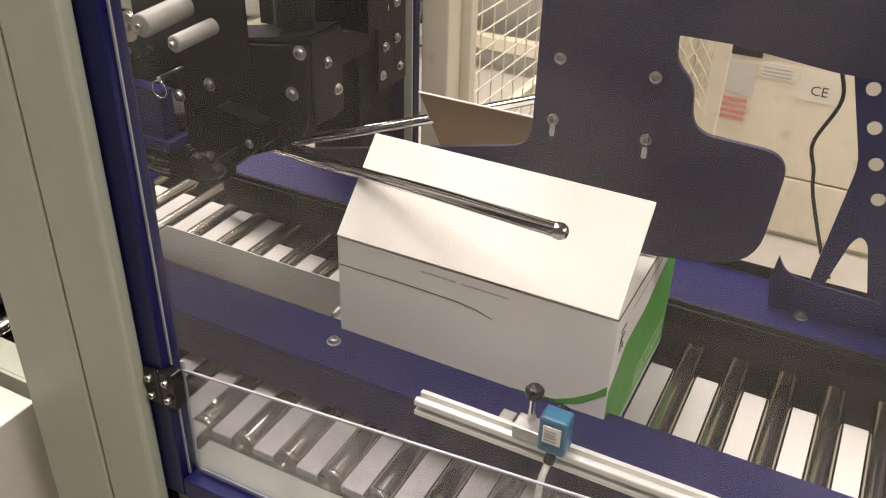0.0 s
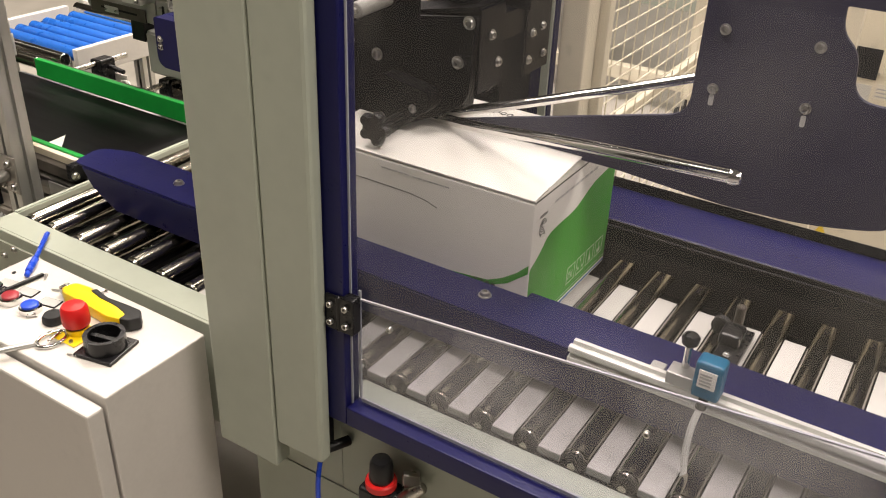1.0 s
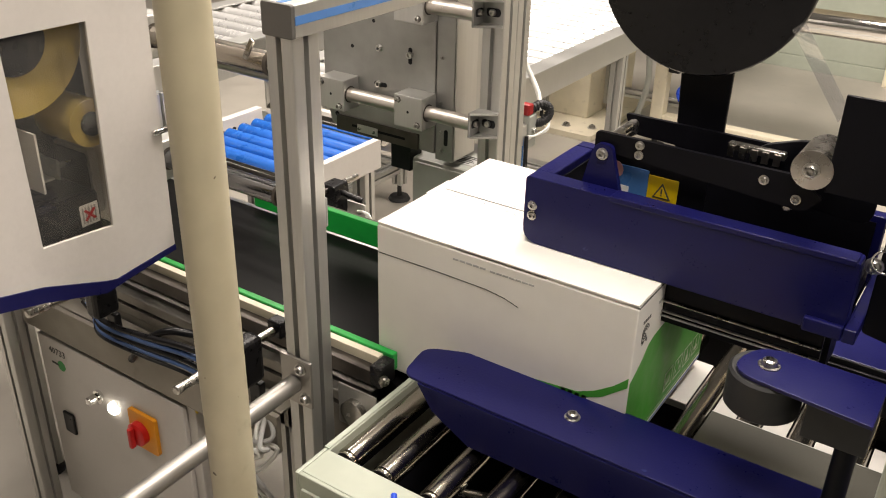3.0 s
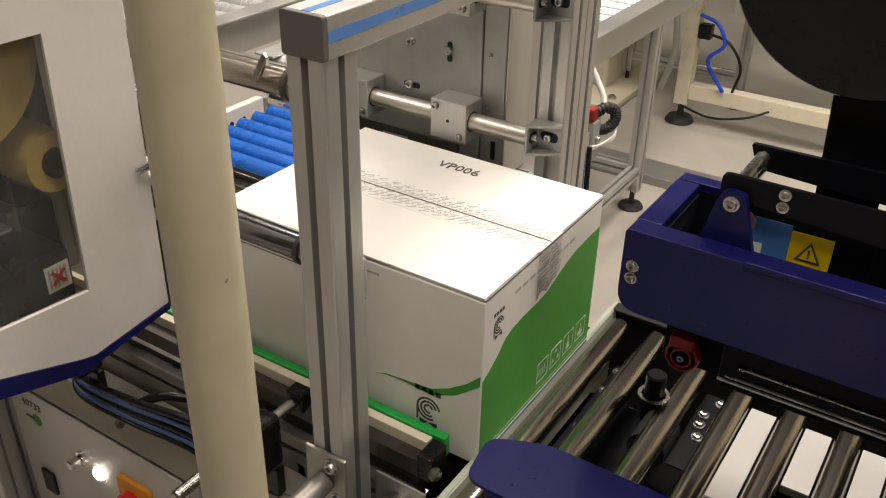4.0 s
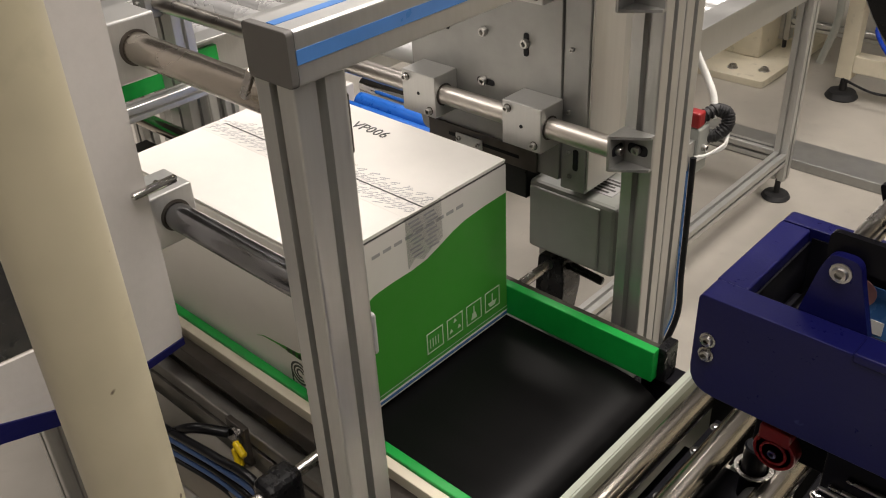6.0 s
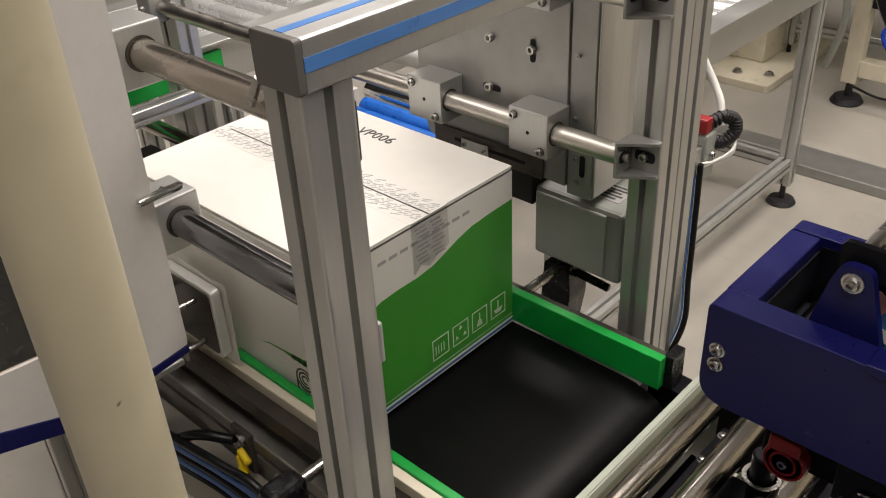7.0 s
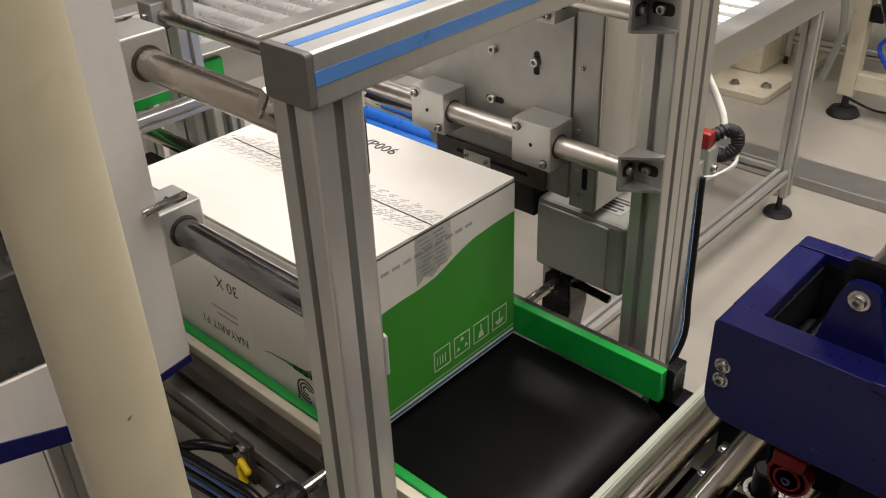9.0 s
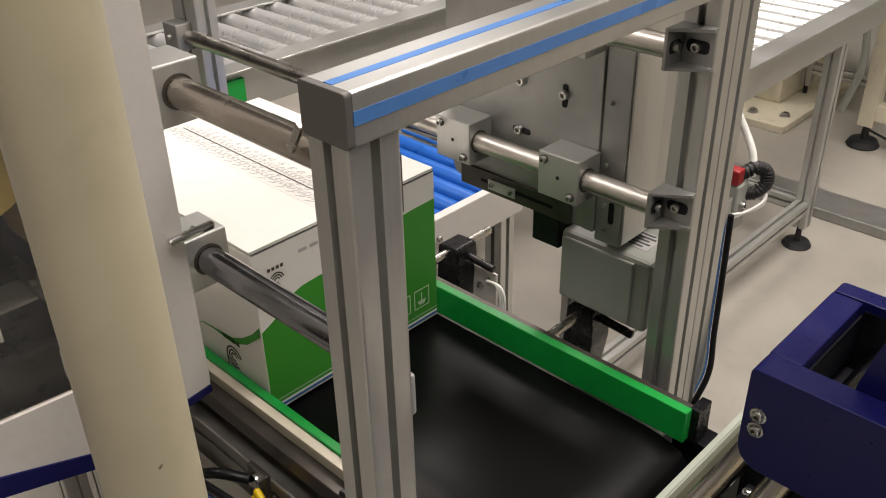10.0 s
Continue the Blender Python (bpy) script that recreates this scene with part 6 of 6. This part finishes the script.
def carton():
    """Origin: bottom corner at its trailing end, on the side of the guide; x runs from -L to 0."""
    c = thing("cardboard_box", "white printed cardboard box with a green wave", "box")
    part("body", block((-L, 0, 0), (0, W, H - 0.0065), 0.0018), CARD, c)
    part("minor_flap", block((-0.13, 0.002, H - 0.0063), (-0.001, W - 0.002, H - 0.0036), 0), CARD, c)
    part("minor_flap", block((-L + 0.001, 0.002, H - 0.0063), (-L + 0.13, W - 0.002, H - 0.0036), 0), CARD, c)
    near = part("flap", block((-L + 0.001, 0, 0), (-0.001, W / 2 - 0.0008, 0.003), 0.0008), CARD, c, "long top flap")
    far = part("flap", block((-L + 0.001, -W / 2 + 0.0008, 0), (-0.001, 0, 0.003), 0.0008), CARD, c, "long top flap")
    part("flap_lining", block((-L + 0.012, 0.003, -0.0006), (-0.012, W / 2 - 0.012, -0.0001), 0), KRAFT, near, "plain brown inner face")
    part("flap_lining", block((-L + 0.004, -W / 2 + 0.002, -0.0006), (-0.004, -0.003, -0.0001), 0), KRAFT, far, "plain brown inner face")
    # end face, green wave
    e = 0.0004
    wave = [(0.0015, 0.130), (0.02, 0.139), (0.036, 0.149), (0.052, 0.163), (0.07, 0.169), (0.10, 0.171), (0.13, 0.171), (0.158, 0.174), (0.18, 0.181), (0.205, 0.190), (0.23, 0.196), (0.27, 0.199), (W - 0.0015, 0.200)]
    green = part("green_print", prism([(0.0015, 0.012), (W - 0.0015, 0.012)] + wave[::-1], 0.0001, e, "x"), PRINTGREEN, c, "printed green wave")
    part("stripe", block((0.0001, 0.0015, 0.004), (e, W - 0.0015, 0.0085), 0), BLUEPRINT, c, "blue printed stripe")
    part("stripe", block((0.0001, 0.0015, 0.0086), (e, W - 0.0015, 0.0118), 0), PAPER, c)
    part("stripe", block((e + 0.0001, 0.0015, 0.017), (e + 0.0003, W - 0.0015, 0.018), 0), PALEPRINT, c)
    for k in range(4):
        y0, z0, q = 0.148 + 0.0385 * k, 0.030, 0.031
        x0, x1 = e + 0.0001, e + 0.0004
        frame_bm = join(block((x0, y0, z0), (x1, y0 + q, z0 + 0.0016), 0), block((x0, y0, z0 + q), (x1, y0 + q, z0 + q + 0.0016), 0), block((x0, y0, z0), (x1, y0 + 0.0016, z0 + q), 0), block((x0, y0 + q - 0.0016, z0), (x1, y0 + q, z0 + q), 0))
        ic = part("handling_icon", frame_bm, PALEPRINT, c, "outlined handling symbol")
        cy, cz = y0 + q / 2, z0 + q / 2
        if k == 3:
            glyph = join(prism([(cy - 0.009, cz - 0.003), (cy + 0.009, cz - 0.003), (cy + 0.005, cz - 0.010), (cy - 0.005, cz - 0.010)], x0, x1, "x"), block((x0, cy - 0.001, cz - 0.003), (x1, cy + 0.001, cz + 0.010), 0))
        elif k == 2:
            glyph = join(prism([(cy - 0.006, cz - 0.010), (cy + 0.006, cz - 0.010), (cy + 0.003, cz), (cy - 0.003, cz)], x0, x1, "x"), block((x0, cy - 0.001, cz), (x1, cy + 0.001, cz + 0.011), 0))
        elif k == 1:
            glyph = join(*[prism([(cy + 0.009 * math.cos(a) - 0.003, cz + 0.009 * math.sin(a) - 0.003), (cy + 0.009 * math.cos(a) + 0.004, cz + 0.009 * math.sin(a) - 0.002), (cy + 0.009 * math.cos(a), cz + 0.009 * math.sin(a) + 0.004)], x0, x1, "x") for a in (1.57, 3.67, 5.76)])
        else:
            glyph = join(*[block((x0, cy - 0.010 + 0.005 * j, cz - 0.008), (x1, cy - 0.0085 + 0.005 * j, cz + 0.006), 0) for j in range(4)])
        part("symbol", glyph, PALEPRINT, ic)

    def emblem(parent, u, v, size, plane):
        """Round double-spiral mark drawn as plain arcs, with a bar and two leaves."""
        bits = []
        def strip(pts, wd):
            for (a, b), (p, q) in zip(pts, pts[1:]):
                d = Vector((p - a, q - b))
                n = Vector((-d.y, d.x)).normalized() * wd / 2
                bits.append([(a + n.x, b + n.y), (p + n.x, q + n.y), (p - n.x, q - n.y), (a - n.x, b - n.y)])
        for r in (1.0, 0.68, 0.36):
            strip([(u + size * r * math.cos(a), v + size * r * math.sin(a)) for a in [0.2 + j * 5.0 / 14 for j in range(15)]], size * 0.17)
        strip([(u - size, v), (u - size, v - size * 1.3)], size * 0.17)
        for s in (-1, 1):
            bits.append([(u, v - size * 1.3), (u + s * size * 0.8, v - size * 1.15), (u + s * size * 0.75, v - size * 1.75)])
        for j in range(4):
            bits.append([(u - size * 1.2 + j * size * 0.62, v + size * 1.5), (u - size * 0.78 + j * size * 0.62, v + size * 1.5), (u - size * 0.78 + j * size * 0.62, v + size * 1.95), (u - size * 1.2 + j * size * 0.62, v + size * 1.95)])
        lo, hi = (0.0001, 0.0004) if plane == "x" else (-0.0004, -0.0001)
        part("emblem", join(*[prism(b, lo, hi, plane) for b in bits]), DARKPRINT, parent, "dark round printed emblem")

    # dark strip draws the shade in the gap below the flaps
    part("gap_strip", block((-0.0034, 0.002, H - 0.0062), (0.0002, W - 0.002, H - 0.0046), 0), DARKPRINT, c, "dark strip for the shade in the gap under the flaps")
    emblem(c, 0.034, 0.194, 0.0105, "x")
    # printed line of text near the end's top edge, and the tape folded over it
    for j in range(9):
        part("text_bar", block((0.0001, 0.070 + 0.018 * j, 0.217), (0.0004, 0.083 + 0.018 * j, 0.2215), 0), GREYPRINT, c)
    # long face
    emblem(c, -0.074, 0.056, 0.0165, "y")
    cres = [(-0.155, 0.077), (-0.140, 0.0815), (-0.11, 0.083), (-0.07, 0.080), (-0.035, 0.096), (-0.0015, 0.124), (-0.0015, 0.139), (-0.02, 0.120), (-0.045, 0.102), (-0.07, 0.090), (-0.11, 0.0860), (-0.140, 0.0830)]
    part("green_print", prism(cres, -0.0004, -0.0001, "y"), PRINTGREEN, c, "thin green printed swoosh")
    line = [(-L + 0.002, 0.198), (-0.30, 0.1985), (-0.22, 0.197), (-0.19, 0.193), (-0.168, 0.186)]
    part("grey_line", join(*[prism([(a, b - 0.0007), (p, q - 0.0007), (p, q + 0.0007), (a, b + 0.0007)], -0.0004, -0.0001, "y") for (a, b), (p, q) in zip(line, line[1:])]), DARKPRINT, c, "thin printed line")
    for j in range(7):
        part("text_bar", block((-0.215 + 0.010 * j, -0.0004, 0.2255), (-0.2065 + 0.010 * j, -0.0001, 0.2282), 0), GREYPRINT, c)
    for j in range(5):
        part("text_bar", block((-0.275 + 0.011 * j, -0.0004, 0.226), (-0.266 + 0.011 * j, -0.0001, 0.229), 0), GREYPRINT, c)
    text(far, "VP006", (-0.205, -0.045, 0.0034), 0.026, DARKPRINT, (0, 0, 0), "lettering")
    return c, near, far


box, near_flap, far_flap = carton()


def applied_label():
    """The printed label, carried on the pad until it is pressed on the box. Origin: its centre."""
    l = thing("label", "white paper label with dark upside-down print", "label")
    part("sheet", block((-0.066, -0.0003, -0.062), (0.066, -0.0001, 0.062), 0), CARD, l)
    text(l, "NAYARIT F1", (0.0, -0.0005, -0.034), 0.019, DARKPRINT, (90, 180, 0), "lettering", 0.0001)
    text(l, "30 X", (0.024, -0.0005, 0.045), 0.024, DARKPRINT, (90, 180, 0), "lettering", 0.0001)
    for j, (a, b) in enumerate(((-0.02, 0.035), (-0.01, 0.035))):
        part("text_bar", block((a, -0.0006, -0.002 - 0.010 * j), (b, -0.00035, 0.001 - 0.010 * j), 0), GREYPRINT, l)
    return l


label_sheet = applied_label()


def tape_strip():
    """The strip of tape that the head lays along the top seam and over the end. Origin as the box's, at the height of its top."""
    p = thing("packing_tape", "clear packing tape strip with grey slanted print", "tape")
    part("film", block((-L + 0.004, -0.031, 0), (0.0012, 0.031, 0.0002), 0), CARD, p, "clear tape lying over the white board")
    bits = []
    ca, sa = math.cos(radians(24)), math.sin(radians(24))
    rng = random.Random(5)
    for k in range(44):
        xc = -L + 0.004 + k * 0.0102
        u = -0.066 + 0.017 * (k % 2)
        word = 0
        while u < 0.066:
            wide = rng.uniform(0.0009, 0.0021)
            tall = rng.choice((0.0011, 0.0011, 0.0018))
            a, b = u, u + wide
            word += 1
            u = b + (0.0042 if word % 6 == 0 else 0.0007)
            if word > 15:
                u, word = u + 0.016, 0
            q = [(xc + ca * g - sa * v, sa * g + ca * v) for g, v in ((a, -0.0011), (b, -0.0011), (b, tall), (a, tall))]
            if all(-L + 0.006 < x < -0.001 and abs(y) < 0.029 for x, y in q):
                bits.append(q)
    bm = bmesh.new()
    for q in bits:
        bm.faces.new([bm.verts.new((x, y, 0.0004)) for x, y in q])
    part("print", bm, TAPEINK, p, "grey slanted print", kind="stuff")
    part("seam", block((-L + 0.02, -0.0011, 0.0003), (0.0008, 0.0011, 0.0006), 0), DARKPRINT, p, "dark line of the seam under the tape")
    out = rounded([(-0.031, 0.0), (-0.031, -0.072), (-0.018, -0.062), (-0.004, -0.070), (0.012, -0.060), (0.031, -0.056), (0.031, 0.0)], 0.002)
    part("tape_end", prism(out, 0.0010, 0.0013, "x"), FILM, p, "tape end folded over the box")
    marks = []
    for k in range(9):
        for j in range(2):
            z = -0.012 - 0.006 * k
            marks.append(block((0.0014, -0.026 + 0.026 * j + 0.003 * (k % 3), z), (0.0016, -0.008 + 0.026 * j + 0.003 * (k % 3), z + 0.0024), 0))
    part("print", join(*marks), TAPEINK, p)
    return p


tape = tape_strip()


def pad():
    p = thing("applicator_pad", "grey steel label applicator pad on two rods", "applicator")
    part("pad_plate", prism(rounded([(-0.056, -0.046), (0.056, -0.046), (0.056, 0.056), (-0.056, 0.056)], 0.008), -0.016, -0.002, "y", 0.0015), SILVER, p, "pale aluminium pad with worn rim")
    part("pad_back", prism(rounded([(-0.050, -0.040), (0.050, -0.040), (0.050, 0.050), (-0.050, 0.050)], 0.006), -0.0175, -0.0162, "y"), OILY, p, "dark back of the pad")
    part("second_plate", block((-0.05, -0.052, -0.040), (0.030, -0.048, 0.045), 0.001), ALU, p)
    for x, z in ((0.022, 0.034), (0.022, -0.030), (-0.03, 0.034), (-0.03, -0.030)):
        part("standoff", rod((x, -0.0477, z), (x, -0.0178, z), 0.004, 10), STEEL, p, smooth=True)
        bolt(p, (x, -0.0522, z), "y", 0.006, False, sign=-1)
    part("carrier_block", block((-0.035, -0.105, -0.032), (0.022, -0.0523, 0.018), 0.003), SILVER, p)
    part("carrier_foot", block((-0.04, -0.098, -0.042), (0.030, -0.056, -0.0322), 0.002), ALU, p)
    for x in (-0.02, 0.008):
        part("push_rod", rod((x, -0.1052, 0), (x, -0.30, 0), 0.007), CHROME, p, smooth=True)
    return p


applicator_pad = pad()


def paper_scrap(w, deep=0.3):
    p = thing("paper_scrap", "small white paper scrap on the belt", "paper scrap", "paper scraps")
    part("scrap", prism([(-w, -w * deep), (w, -w * deep * 1.15), (w * 0.3, w * deep)], 0, 0.0006, "z"), PAPER, p)
    return p


scraps = [(paper_scrap(0.022), 0.0, 0.963, 28, 1), (paper_scrap(0.012), -0.020, 1.002, 57, 1), (paper_scrap(0.030, 0.75), 0.0, 0.955, 10, 0)]


# ---- what moves ----
def motions():
    tx = [(0.0, -0.212, 0.888, 0), (0.5, -0.386, 0.888, 0), (1.0, -0.556, 0.888, 0), (1.5, -0.727, 0.889, 0), (2.0, -0.890, 0.893, 0), (2.7, -1.122, 0.900, 0),
          (3.3, -1.323, 0.903, 0), (3.8, -1.496, 0.905, 0), (4.0, -1.552, 0.905, 0), (4.5, -1.666, 0.902, 0), (5.0, -1.787, 0.900, 0), (5.3, -1.818, 0.899, 0), (5.6, -1.8215, 0.899, 0),
          (7.0, -1.8215, 0.899, 0), (9.15, -1.8215, 0.899, 0), (9.3, -1.833, 0.899, 0), (9.5, -1.882, 0.899, 0), (10.0, -2.012, 0.899, 0)]
    walk(box, [(t, pose(x, y, RT + 0.0006)) for t, x, y, _ in tx])
    on = [(t, x, y) for t, x, y, _ in tx if t >= 2.7]
    x23 = -0.890 - 0.332 * 0.45
    walk(tape, [(0, pose(-1.012, 1.052, 0.876)), (2.2, pose(-1.012, 1.052, 0.876)), (2.45, pose(x23, 0.897 + W / 2, RT + H + 0.0004))]
         + [(t, pose(x, y + W / 2, RT + H + 0.0004)) for t, x, y in on])
    walk(near_flap, [(t, pose(0, 0, H - 0.0034, a)) for t, a in ((0, 46), (0.25, 30), (0.5, 14), (0.8, 7), (1.3, 3), (1.8, 0), (10, 0))])
    walk(far_flap, [(t, pose(0, W, H - 0.0034, -a)) for t, a in ((0, 58), (0.25, 32), (0.5, 14), (0.8, 7), (1.3, 3), (1.8, 0), (10, 0))])
    yb = 0.899
    rest, down, out = (-2.06, 0.72, 0.87), (-2.06, 0.745, 0.715), (-2.06, yb, 0.702)
    def at(y):
        return pose(-2.06, y, 0.702)
    walk(applicator_pad, [(0, pose(*rest)), (6.5, pose(*rest)), (6.80, pose(*rest)), (6.88, pose(*down)), (6.94, at(0.83)), (7.0, at(yb - 0.026)), (7.08, pose(*out)), (7.26, pose(*out)), (7.4, at(yb - 0.036)), (7.48, at(0.80)), (7.55, pose(*down)), (7.68, pose(*rest)), (10, pose(*rest))])
    dx = out[0] + 1.8215
    walk(label_sheet, [(0, pose(*rest)), (6.5, pose(*rest)), (6.80, pose(*rest)), (6.88, pose(*down)), (6.94, at(0.83)), (7.0, at(yb - 0.026)), (7.08, pose(*out)), (7.4, pose(*out)), (9.15, pose(*out)), (9.3, pose(-1.833 + dx, out[1], out[2])), (9.5, pose(-1.882 + dx, out[1], out[2])), (10, pose(-2.012 + dx, out[1], out[2]))])
    late = ((0, -1.615), (1.9, -1.615), (2.2, -1.662), (2.5, -1.742), (2.7, -1.79), (3.8, -2.06), (5.3, -2.45), (6.3, -2.70), (10, -2.72))
    early = ((0, -1.615), (0.3, -1.615), (0.6, -1.665), (1.0, -1.782), (2.0, -2.045), (2.5, -2.195), (2.7, -2.25), (3.8, -2.53), (4.6, -2.70), (10, -2.72))
    for scrap, dx, y, a, second in scraps:
        walk(scrap, [(t, pose(x + dx, y, 0.5928 if second else 0.603, 0 if second else 24, 0, a)) for t, x in (late if second else early)])


motions()
